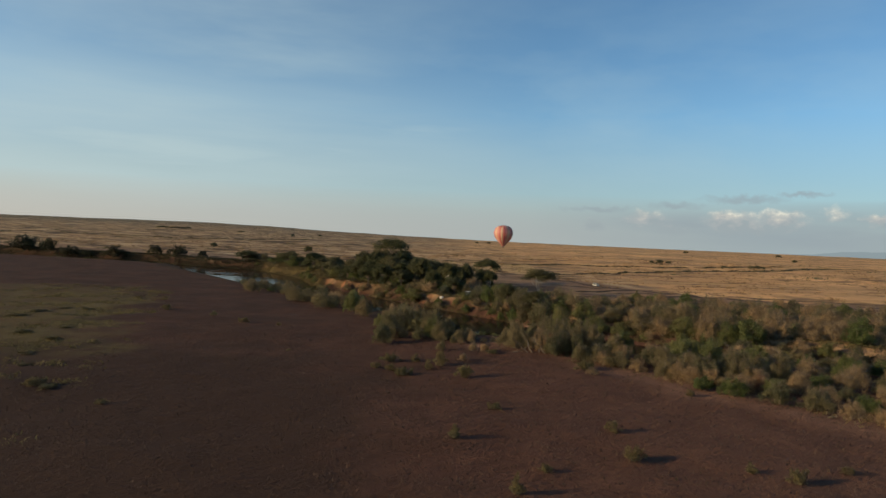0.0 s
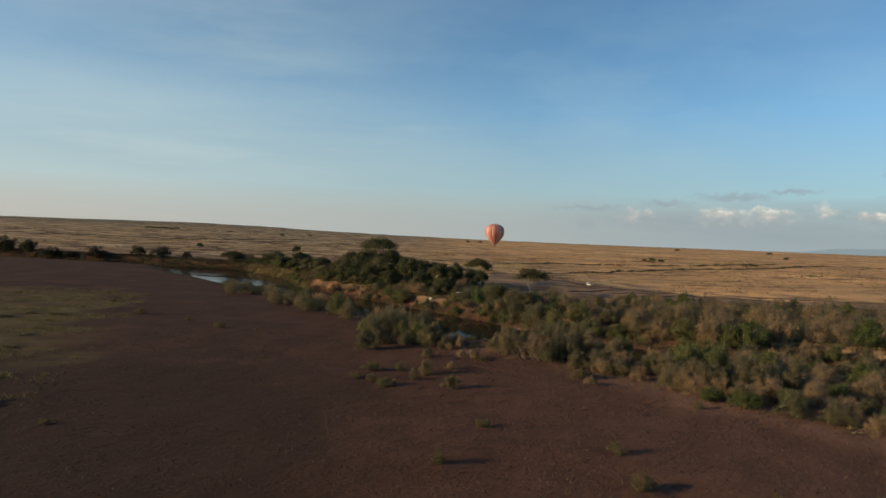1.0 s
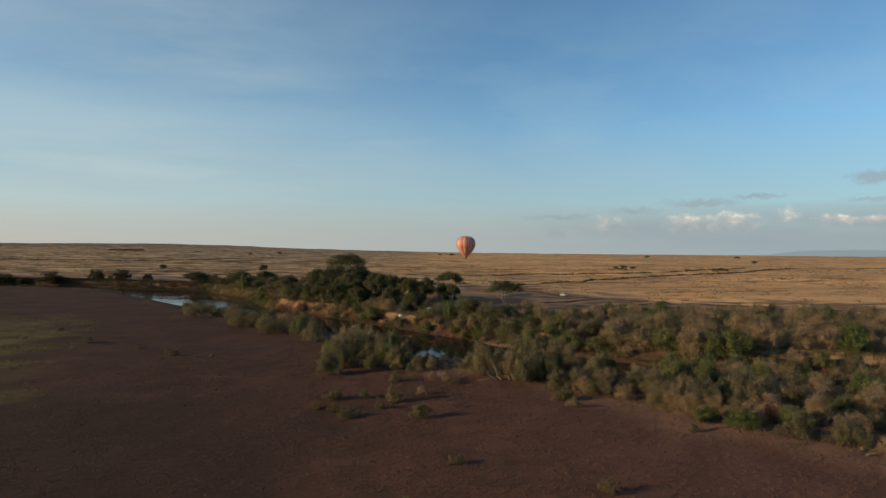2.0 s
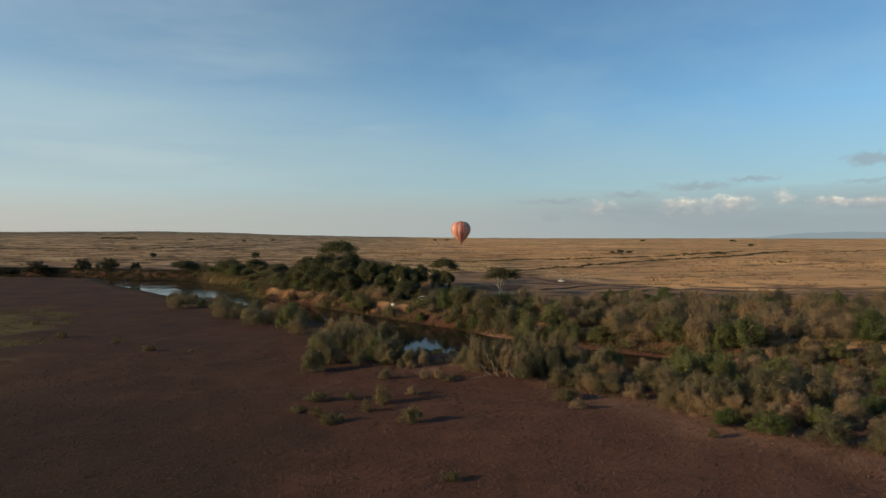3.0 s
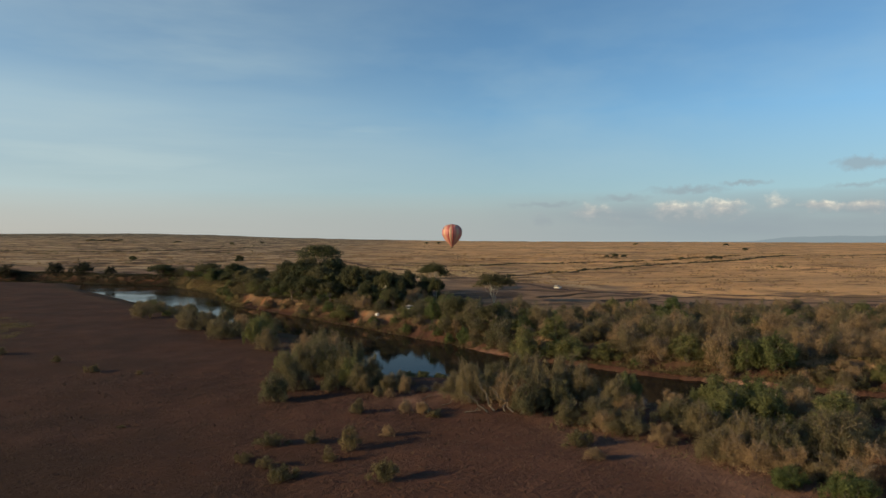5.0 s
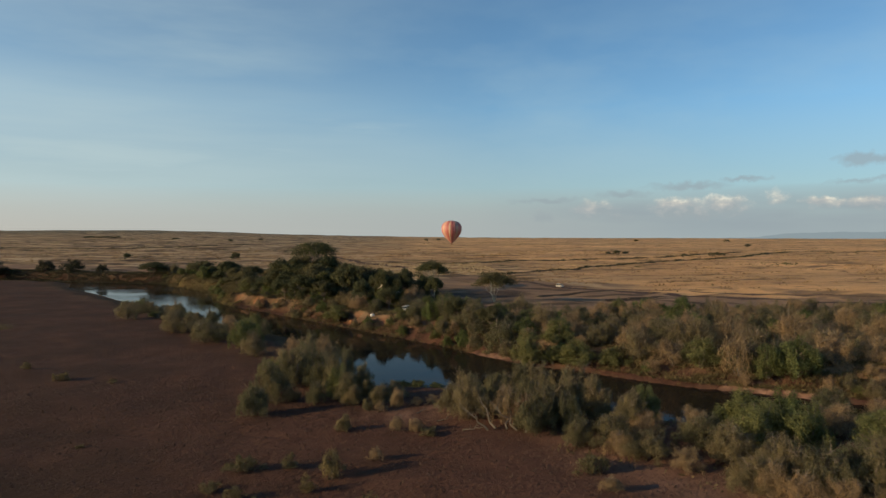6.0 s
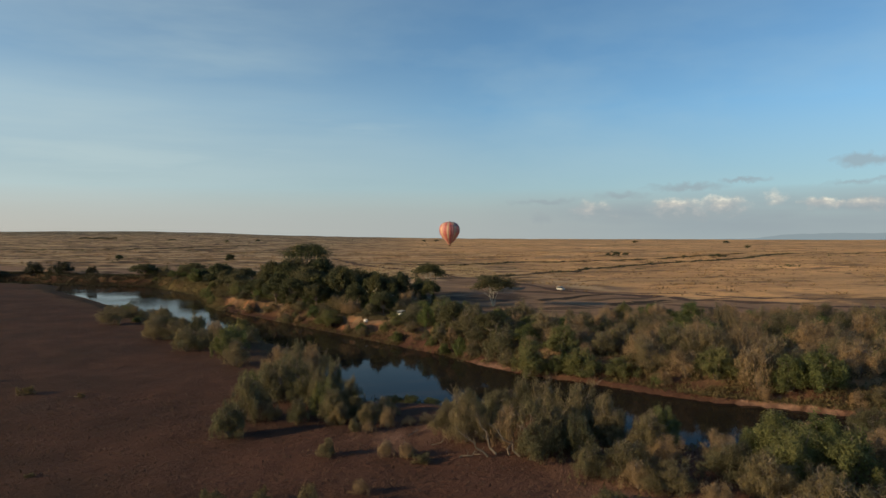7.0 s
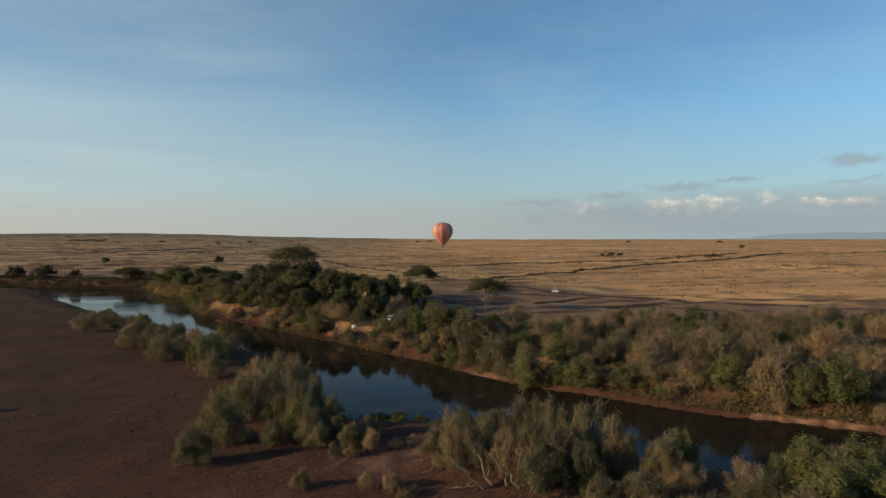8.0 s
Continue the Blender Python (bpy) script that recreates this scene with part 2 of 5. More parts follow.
def leaf_material(name, dark, light, dry, through=0.45):
    m, nt, bsdf = material(name)
    info = nt.nodes.new("ShaderNodeObjectInfo")
    geo = nt.nodes.new("ShaderNodeNewGeometry")
    colour = mix(nt, ramp(nt, geo.outputs["Random Per Island"], [(0.0, grey(0)), (0.55, grey(0.42)), (1.0, grey(1))]), tuple(0.92 * c for c in dark), light)
    colour = mix(nt, ramp(nt, info.outputs["Random"], [(0.2, grey(0)), (1.0, grey(0.75))]), colour, dry)
    clump = noise_tex(nt, geo.outputs["Position"], 0.9, 2)
    colour = mix(nt, ramp(nt, clump, [(0.35, grey(0.45)), (0.6, grey(0))]), colour, tuple(0.6 * c for c in dark))
    nt.links.new(colour, bsdf.inputs["Base Color"])
    bsdf.inputs["Roughness"].default_value = 0.7
    bsdf.inputs["Specular IOR Level"].default_value = 0.2
    tr = nt.nodes.new("ShaderNodeBsdfTranslucent")
    nt.links.new(colour, tr.inputs["Color"])
    ms = nt.nodes.new("ShaderNodeMixShader")
    ms.inputs[0].default_value = through
    nt.links.new(bsdf.outputs[0], ms.inputs[1])
    nt.links.new(tr.outputs[0], ms.inputs[2])
    nt.links.new(ms.outputs[0], nt.nodes["Material Output"].inputs["Surface"])
    return m


def plain_material(name, a, b, scale=2.0, rough=0.8, metal=0.0, bumps=0.0):
    m, nt, bsdf = material(name)
    co = nt.nodes.new("ShaderNodeTexCoord").outputs["Object"]
    n = noise_tex(nt, co, scale, 5, 0.65)
    nt.links.new(mix(nt, ramp(nt, n, [(0.3, grey(0)), (0.7, grey(1))]), a, b), bsdf.inputs["Base Color"])
    bsdf.inputs["Roughness"].default_value, bsdf.inputs["Metallic"].default_value = rough, metal
    if rough > 0.75:
        bsdf.inputs["Specular IOR Level"].default_value = 0.08
    if bumps:
        bump(nt, bsdf, n, bumps)
    return m


def water_material():
    m, nt, bsdf = material("river_water")
    p = nt.nodes.new("ShaderNodeNewGeometry").outputs["Position"]
    nt.links.new(mix(nt, noise_tex(nt, p, 0.05), (0.014, 0.012, 0.009), (0.023, 0.0185, 0.0135)), bsdf.inputs["Base Color"])
    bsdf.inputs["IOR"].default_value = 1.23
    bsdf.inputs["Specular IOR Level"].default_value = 0.072
    # shallow ruffled reach upstream, where the current breaks into riffles
    sep = nt.nodes.new("ShaderNodeSeparateXYZ")
    nt.links.new(p, sep.inputs[0])
    reach = nt.nodes.new("ShaderNodeMapRange")
    reach.inputs["From Min"].default_value, reach.inputs["From Max"].default_value = -62, -98
    nt.links.new(sep.outputs["X"], reach.inputs["Value"])
    ruffled = maths(nt, 'MULTIPLY', reach.outputs[0], ramp(nt, noise_tex(nt, p, 0.035, 4, 0.6), [(0.42, grey(0.1)), (0.52, grey(1))]))
    nt.links.new(maths(nt, 'ADD', maths(nt, 'MULTIPLY', ruffled, 0.10), 0.03), bsdf.inputs["Roughness"])
    bump(nt, bsdf, noise_tex(nt, p, 0.6, 3), 0.02, 0.35)
    return m


M_GROUND = ground_material()
M_WATER = water_material()
M_OLIVE = leaf_material("olive_leaf", (0.088, 0.085, 0.043), (0.250, 0.226, 0.118), (0.32, 0.238, 0.126))
M_GREEN = leaf_material("green_leaf", (0.074, 0.096, 0.033), (0.225, 0.255, 0.085), (0.25, 0.22, 0.092))
M_DRY = leaf_material("dry_leaf", (0.205, 0.145, 0.078), (0.47, 0.335, 0.180), (0.42, 0.28, 0.145), 0.35)
M_DARK = leaf_material("tree_leaf", (0.045, 0.051, 0.024), (0.135, 0.138, 0.062), (0.165, 0.137, 0.068))
M_ACACIA = leaf_material("acacia_leaf", (0.058, 0.062, 0.026), (0.150, 0.145, 0.058), (0.13, 0.11, 0.05))
M_RUST = leaf_material("rust_leaf", (0.120, 0.062, 0.036), (0.27, 0.140, 0.080), (0.25, 0.13, 0.07), 0.2)
M_FIELD = leaf_material("field_bush_leaf", (0.105, 0.094, 0.042), (0.255, 0.215, 0.10), (0.22, 0.165, 0.08))
M_BANK = leaf_material("bank_leaf", (0.065, 0.058, 0.026), (0.19, 0.150, 0.065), (0.18, 0.125, 0.055), 0.25)
M_TRACK = plain_material("bare_track", (0.058, 0.035, 0.025), (0.115, 0.068, 0.046), 0.4, 0.95, 0, 0.1)
M_RUT_STREAK = plain_material("dark_rut_streak", (0.026, 0.018, 0.010), (0.060, 0.040, 0.022), 0.4, 0.95, 0, 0.1)
# darker than tree_leaf: the upstream bank's shade is put into this leaf colour
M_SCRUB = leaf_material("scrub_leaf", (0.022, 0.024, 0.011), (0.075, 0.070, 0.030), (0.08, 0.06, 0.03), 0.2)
M_STUBBLE = leaf_material("stubble", (0.045, 0.028, 0.020), (0.115, 0.072, 0.046), (0.10, 0.06, 0.04), 0.2)
M_TUSSOCK = leaf_material("tussock", (0.080, 0.070, 0.026), (0.22, 0.175, 0.065), (0.18, 0.14, 0.055), 0.2)
M_STRAW = leaf_material("straw", (0.20, 0.115, 0.050), (0.36, 0.22, 0.095), (0.28, 0.17, 0.075), 0.2)
M_PALE_GRASS = leaf_material("pale_grass", (0.36, 0.25, 0.13), (0.62, 0.46, 0.26), (0.52, 0.38, 0.21), 0.2)
M_BARK = plain_material("grey_bark", (0.13, 0.10, 0.075), (0.26, 0.21, 0.16), 3.0, 0.9, 0, 0.03)
M_PALE = plain_material("pale_bark", (0.36, 0.31, 0.22), (0.55, 0.48, 0.36), 2.0, 0.85, 0, 0.02)
M_DEAD = plain_material("bleached_wood", (0.095, 0.076, 0.058), (0.175, 0.145, 0.112), 4.0, 0.9, 0, 0.02)


# ---- mesh helpers ----
def mesh_object(name, verts, faces, mat, parent=None, label="", smooth_faces=False):
    me = bpy.data.meshes.new(name)
    me.from_pydata(verts, [], faces)
    me.materials.append(mat)
    if smooth_faces:
        me.polygons.foreach_set("use_smooth", [True] * len(me.polygons))
    ob = new(name, me)
    if parent:
        ob.parent = parent
    return tagged(ob, label)


def part(name, bm, mat, parent=None, label="", smooth_faces=False):
    me = bpy.data.meshes.new(name)
    bm.to_mesh(me)
    bm.free()
    me.materials.append(mat)
    if smooth_faces:
        me.polygons.foreach_set("use_smooth", [True] * len(me.polygons))
    ob = new(name, me)
    if parent:
        ob.parent = parent
    return tagged(ob, label)


def leaf_mesh(name, centres, radii, count, size, slim, mat, seed, rise=0.0, loose=0.0, fan=0.0, ragged=0.012):
    """A crown of separate small leaf sprays round clump centres."""
    r = np.random.RandomState(seed)
    centres, radii = np.array(centres, float), np.array(radii, float)
    weight = radii[:, 0] * radii[:, 2] + 1e-6
    pick = r.choice(len(centres), count, p=weight / weight.sum())
    way = r.normal(size=(count, 3))
    way /= np.linalg.norm(way, axis=1)[:, None]
    reach = r.uniform(0.2, 1.2, count) ** 0.7 * (1 + loose * r.uniform(0, 1, count) ** 2.5)
    at = centres[pick] + way * radii[pick] * reach[:, None] + r.normal(size=(count, 3)) * ragged
    at[:, 2] = np.abs(at[:, 2])
    middle = centres.mean(axis=0)
    out = at - middle
    out /= np.linalg.norm(out, axis=1)[:, None] + 1e-6
    face = way * 0.26 + out * 0.40 + r.normal(size=(count, 3)) * 0.52 + np.array([0, 0, 0.15])
    face /= np.linalg.norm(face, axis=1)[:, None]
    a = r.normal(size=(count, 3)) * (1 - 0.5 * fan) + np.array([0, 0, 0.5 + rise])
    away = at - np.array([0, 0, -0.15])
    a += fan * 1.5 * away / np.linalg.norm(away, axis=1)[:, None]
    a -= face * np.sum(a * face, axis=1)[:, None] * 0.75
    a /= np.linalg.norm(a, axis=1)[:, None]
    b = np.cross(face + r.normal(size=(count, 3)) * 0.35, a)
    b /= np.linalg.norm(b, axis=1)[:, None]
    s = size * r.uniform(0.5, 1.4, count)[:, None]
    v = np.empty((count, 3, 3))
    v[:, 0] = at + a * s * 0.6
    v[:, 1], v[:, 2] = at - a * s * 0.5 - b * s * slim * 0.6, at - a * s * 0.45 + b * s * slim * 0.6
    geo = np.cross(v[:, 1] - v[:, 0], v[:, 2] - v[:, 0])
    wrong = np.sum(geo * face, axis=1) < 0
    v[wrong, 1], v[wrong, 2] = v[wrong, 2].copy(), v[wrong, 1].copy()
    me = bpy.data.meshes.new(name)
    me.vertices.add(count * 3)
    me.vertices.foreach_set("co", v.ravel())
    me.loops.add(count * 3)
    me.loops.foreach_set("vertex_index", np.arange(count * 3, dtype=np.int32))
    me.polygons.add(count)
    me.polygons.foreach_set("loop_start", np.arange(0, count * 3, 3, dtype=np.int32))
    me.update(calc_edges=True)
    me.polygons.foreach_set("use_smooth", np.ones(count, bool))
    me.normals_split_custom_set_from_vertices(np.repeat(face, 3, axis=0).tolist())
    me.materials.append(mat)
    return me


def limb_points(verts, faces, path, r0, r1, sides=6):
    """Adds a tapered tube along the path."""
    base = len(verts)
    n = len(path)
    for i, p in enumerate(path):
        q = Vector(path[min(i + 1, n - 1)]) - Vector(path[max(i - 1, 0)])
        turn = q.to_track_quat('Z', 'Y')
        rad = r0 + (r1 - r0) * i / (n - 1)
        for k in range(sides):
            a = 6.2832 * k / sides
            verts.append(tuple(Vector(p) + turn @ Vector((rad * math.cos(a), rad * math.sin(a), 0))))
    for i in range(n - 1):
        for k in range(sides):
            k2 = (k + 1) % sides
            faces.append((base + i * sides + k, base + i * sides + k2, base + (i + 1) * sides + k2, base + (i + 1) * sides + k))
    faces.append(tuple(base + (n - 1) * sides + k for k in range(sides)))


def bent(rng, a, b, sway, n=5):
    a, b = Vector(a), Vector(b)
    out = [a]
    for i in range(1, n):
        u = i / n
        out.append(a.lerp(b, u) + Vector((rng.uniform(-1, 1), rng.uniform(-1, 1), rng.uniform(-.4, .4))) * sway * math.sin(3.14 * u))
    return out + [b]


def shrub(name, seed, mat, leaves, size, slim, stems=9, clumps=34, upright=0.3, bare=0.0, loose=0.0, fan=0.0):
    """A shrub about one unit wide and high: stems from the base and an uneven mound of leaf sprays down to the ground."""
    rng = random.Random(seed)
    root = new(name)
    tips, radii = [], []
    verts, faces = [], []
    for i in range(clumps):
        a = 2.39996 * i + rng.uniform(-.5, .5)
        u = (i + 0.5) / clumps
        d = 0.43 * math.sqrt(u) * rng.uniform(0.60, 1.15)
        z = (0.80 - 0.60 * u ** 1.5) * rng.uniform(0.60, 1.20)
        k = rng.uniform(0.055, 0.130)
        tips.append((d * math.cos(a), d * math.sin(a), max(z, 0.10)))
        if rng.random() < 0.45:
            radii.append((k * 0.6, k * 0.6, k * 1.9 * (1 + upright)))
        else:
            radii.append((k, k * rng.uniform(0.75, 1.2), k * rng.uniform(0.7, 1.05) * (1 + upright)))
    tips.append((0, 0, 0.30))
    radii.append((0.25, 0.25, 0.27))
    for c in tips[:stems]:
        top = (c[0] * (1 + bare), c[1] * (1 + bare), c[2] + 0.12 + 0.12 * bare)
        limb_points(verts, faces, bent(rng, (c[0] * 0.08, c[1] * 0.08, -0.06), top, 0.10, 4), 0.014, 0.004, 5)
        if bare:
            for j in range(5):
                s = Vector(top) * rng.uniform(0.55, 0.95)
                e = s + Vector((rng.uniform(-1, 1), rng.uniform(-1, 1), rng.uniform(0.3, 1))) * 0.22
                limb_points(verts, faces, bent(rng, s, e, 0.03, 2), 0.006, 0.002, 3)
    mesh_object("branchwork", verts, faces, M_BARK, root)
    fo = new("foliage", leaf_mesh("foliage", tips, radii, leaves, size, slim, mat, seed + 50, upright, loose, fan, 0.022))
    fo.parent = root
    return root


def tree(name, seed, tall, wide, trunk_r, fork, leaf, leaves, size, bark, flat=0.45, limbs=6, clumps=16, lean=(0, 0), slim=0.6, squash=1.0):
    """A tree: tapered trunk, forking limbs and a broken crown of leaf sprays."""
    rng = random.Random(seed)
    root = new(name)
    verts, faces = [], []
    top = Vector((lean[0], lean[1], tall * fork))
    limb_points(verts, faces, bent(rng, (0, 0, -0.6), top, trunk_r * 1.2, 5), trunk_r, trunk_r * 0.7, 9)
    tips, radii = [], []
    for i in range(clumps):
        a = 6.2832 * (i * 0.381966 * 1.0 + rng.uniform(-.06, .06)) * 1.0 * 2.0
        d = wide * 0.5 * math.sqrt((i + 0.4) / clumps) * rng.uniform(0.62, 1.0)
        z = tall * (1 - flat * (rng.uniform(0.08, 0.42) + 0.70 * (d / (wide * 0.5)) ** 2 * rng.uniform(0.4, 1.15))) - wide * 0.03
        k = wide * rng.uniform(0.085, 0.165)
        tips.append((top.x + d * math.cos(a), top.y + d * math.sin(a), z - k * 0.3))
        radii.append((k, k, k * rng.uniform(0.6, 0.9) * squash))
    for i, c in enumerate(tips):
        if i % max(1, clumps // limbs) == 0 or i < 3:
            limb_points(verts, faces, bent(rng, top - Vector((0, 0, 0.1)), c, 0.05 * wide, 5), trunk_r * 0.55, trunk_r * 0.10, 6)
        else:
            j = rng.randrange(max(1, i))
            mid = (top + Vector(tips[j])) * 0.5
            limb_points(verts, faces, bent(rng, mid, c, 0.04 * wide, 3), trunk_r * 0.22, trunk_r * 0.05, 5)
    mesh_object("trunk", verts, faces, bark, root)
    cr = new("crown", leaf_mesh("crown", tips, radii, leaves, size, slim, leaf, seed + 90, 0.0, 0.45))
    cr.parent = root
    return root


# ---- the large structure ----
def spaced(stops, far_low, far_high, grow=1.16):
    """Grid lines: even steps inside, growing steps outside."""
    lo, hi, step = stops
    mid = list(np.arange(lo, hi + step / 2, step))
    up, down = [], []
    v, s = mid[-1], step
    while v < far_high:
        s *= grow
        v += s
        up.append(v)
    v, s = mid[0], step
    while v > far_low:
        s *= grow
        v -= s
        down.append(v)
    return np.array(down[::-1] + mid + up)


def build_ground():
    gx, gy = spaced((-250, 190, 2.0), -5200, 5200, 1.04), spaced((55, 620, 2.2), -3500, 5200, 1.025)
    X, Y = np.meshgrid(gx, gy)
    x, y = X.ravel(), Y.ravel()
    z = height(x, y)
    w, h = len(gx), len(gy)
    i = np.arange(w * h).reshape(h, w)
    quads = np.stack([i[:-1, :-1], i[:-1, 1:], i[1:, 1:], i[1:, :-1]], -1).reshape(-1, 4)
    me = bpy.data.meshes.new("ground")
    me.vertices.add(w * h)
    me.vertices.foreach_set("co", np.stack([x, y, z], 1).ravel())
    me.loops.add(quads.size)
    me.loops.foreach_set("vertex_index", quads.ravel().astype(np.int32))
    me.polygons.add(len(quads))
    me.polygons.foreach_set("loop_start", np.arange(0, quads.size, 4, dtype=np.int32))
    me.update(calc_edges=True)
    me.polygons.foreach_set("use_smooth", np.ones(len(quads), bool))
    dn, df = to_line(x, y, NEAR_SHORE), to_line(x, y, FAR_SHORE)
    wet = inside(x, y, RIVER)
    beyond = (df < dn) & ~wet
    thicket = inside(x, y, FAR_SHORE + FAR_EDGE[::-1])
    edge = to_line(x, y, FAR_EDGE)
    part_line = [(-20, 428), (5, 470), (40, 520), (75, 530), (104, 470), (124, 420), (146, 376), (200, 349), (330, 312)]
    green = smooth(-72, -92, x + 10 * waves(x, y, 34, 11) + 0.30 * (y - 150)) * (dn > 25) * ~beyond
    green = green * (0.30 + 0.70 * smooth(125, 180, y + 12 * waves(x, y, 30, 41))) * smooth(345, 285, y + 10 * waves(x, y, 30, 43))
    bank_green = (~beyond) * smooth(26, 6, dn) * 0.35 * smooth(0, 30, -x)
    plain = beyond * smooth(3, 12, df) + wet * 0
    bare = smooth(0.0, 0.8, waves(x, y, 70, 12) + 0.35 * waves(x, y, 24, 13) + 1.1 * smooth(110, 20, edge) - 0.35) * smooth(260, 90, edge) * beyond
    bare = np.maximum(bare, thicket * 0.5) * (1 - meadow(x, y))
    low = beyond * smooth(7.5, 4.0, df) * (1 - smooth(35, 50, x))
    bank = np.maximum(smooth(26, 14, df) * beyond, 0.3 * smooth(10, 3, dn) * ~beyond)
    patchy = open_bank(x, y) * smooth(6.0, 8.0, df) * (1 - smooth(40, 50, x))
    ledge = smooth(3.2, 1.4, df) * beyond * smooth(30, 50, x) * smooth(-0.35, 0.35, waves(x, y, 34, 29))
    bank = np.where(beyond, np.maximum(bank * patchy, ledge), bank)
    # burnt soil to the west; the near corner's part is painted lens falloff
    burn_vignette = 0.15 * smooth(-20, -60, x) + 0.55 * smooth(0, -45, x) * smooth(175, 115, y) + 0.44 * smooth(45, -20, x) + 0.45 * smooth(0, -45, x) * smooth(140, 90, y) + 0.40 * smooth(0, -50, x) * smooth(190, 110, y)
    sand = np.maximum(smooth(3.2, 1.6, df + 1.0 * waves(x, y, 16, 24)) * beyond * smooth(20, 45, x) * smooth(-0.5, 0.4, waves(x, y, 34, 29)), 0.28 * smooth(9, 2, to_line(x, y, FIELD_EDGE)) * smooth(20, 40, x))
    worn = inside(x, y, part_line + FAR_EDGE[::-1])
    bare = np.maximum(bare, worn * smooth(270, 170, x) * smooth(0, 14, to_line(x, y, part_line)) * (0.88 + 0.12 * waves(x / 3, y, 20, 34)))
    bare = np.maximum(bare, smooth(60, 25, edge) * beyond * smooth(25, 55, x) * smooth(240, 150, x) * (0.75 + 0.25 * waves(x / 3, y, 20, 22)))
    sand = np.maximum(sand, 0.35 * smooth(9, 3, np.hypot((x - 12) * 0.7, y - 179)) * smooth(-0.6, 0.4, waves(x, y, 8, 38)))
    me.attributes.new("sand", 'FLOAT', 'POINT').data.foreach_set("value", sand)
    me.attributes.new("dull", 'FLOAT', 'POINT').data.foreach_set("value", np.maximum(smooth(190, -210, x + 60 * waves(x, y, 300, 23)), 0.95 * smooth(170, 70, x + 22 * waves(x / 2, y, 60, 37)) * smooth(980, 620, y)) * beyond)
    # dark ovals; those by the acacias put tree shade into the ground colour
    shade_patch = np.zeros(len(x))
    for cx, cy, rx, ry in ((113, 358, 15, 4), (74, 340, 13, 5), (54, 390, 19, 18), (110, 379, 20, 4), (145, 372, 16, 3), (30, 412, 18, 13), (170, 352, 18, 3)):
        u = np.hypot((x - cx) / rx, (y - cy - 0.15 * (x - cx)) / ry) + 0.3 * waves(x / 2, y, 9, 36)
        shade_patch = np.maximum(shade_patch, 0.9 * smooth(1.25, 0.75, u))
    bare = np.maximum(bare, shade_patch * beyond)
    me.attributes.new("shade_patch", 'FLOAT', 'POINT').data.foreach_set("value", shade_patch)
    me.attributes.new("warm", 'FLOAT', 'POINT').data.foreach_set("value", smooth(0, 55, x) * ~beyond)
    me.attributes.new("burn_vignette", 'FLOAT', 'POINT').data.foreach_set("value", burn_vignette)
    for name, values in (("green", np.maximum(np.maximum(green, bank_green), 0.95 * meadow(x, y) * beyond)), ("plain", plain * (1 - meadow(x, y)) * (1 - low)), ("bare", bare), ("bank", bank)):
        me.attributes.new(name, 'FLOAT', 'POINT').data.foreach_set("value", np.asarray(values, float))
    me.materials.append(M_GROUND)
    return tagged(new("ground", me), "red-brown burnt flat and dry golden savanna plain", "ground", kind="structure")


build_ground()


def build_water():
    """One level sheet a little wider than the channel."""
    def pushed(line, side):
        out = []
        for i, (x, y) in enumerate(line):
            (ax, ay), (bx, by) = line[max(i - 1, 0)], line[min(i + 1, len(line) - 1)]
            d = Vector((bx - ax, by - ay)).normalized()
            out.append((x - d.y * side, y + d.x * side, WATER))
        return out
    bm = bmesh.new()
    ring = [bm.verts.new(p) for p in pushed(NEAR_SHORE, -4) + pushed(FAR_SHORE, 1.0)[::-1]]
    face = bm.faces.new(ring)
    face.normal_update()
    if face.normal.z < 0:
        face.normal_flip()
    bmesh.ops.triangulate(bm, faces=[face])
    tagged(part("water", bm, M_WATER), "still dark brown river water reflecting the sky", "river", kind="structure")


build_water()


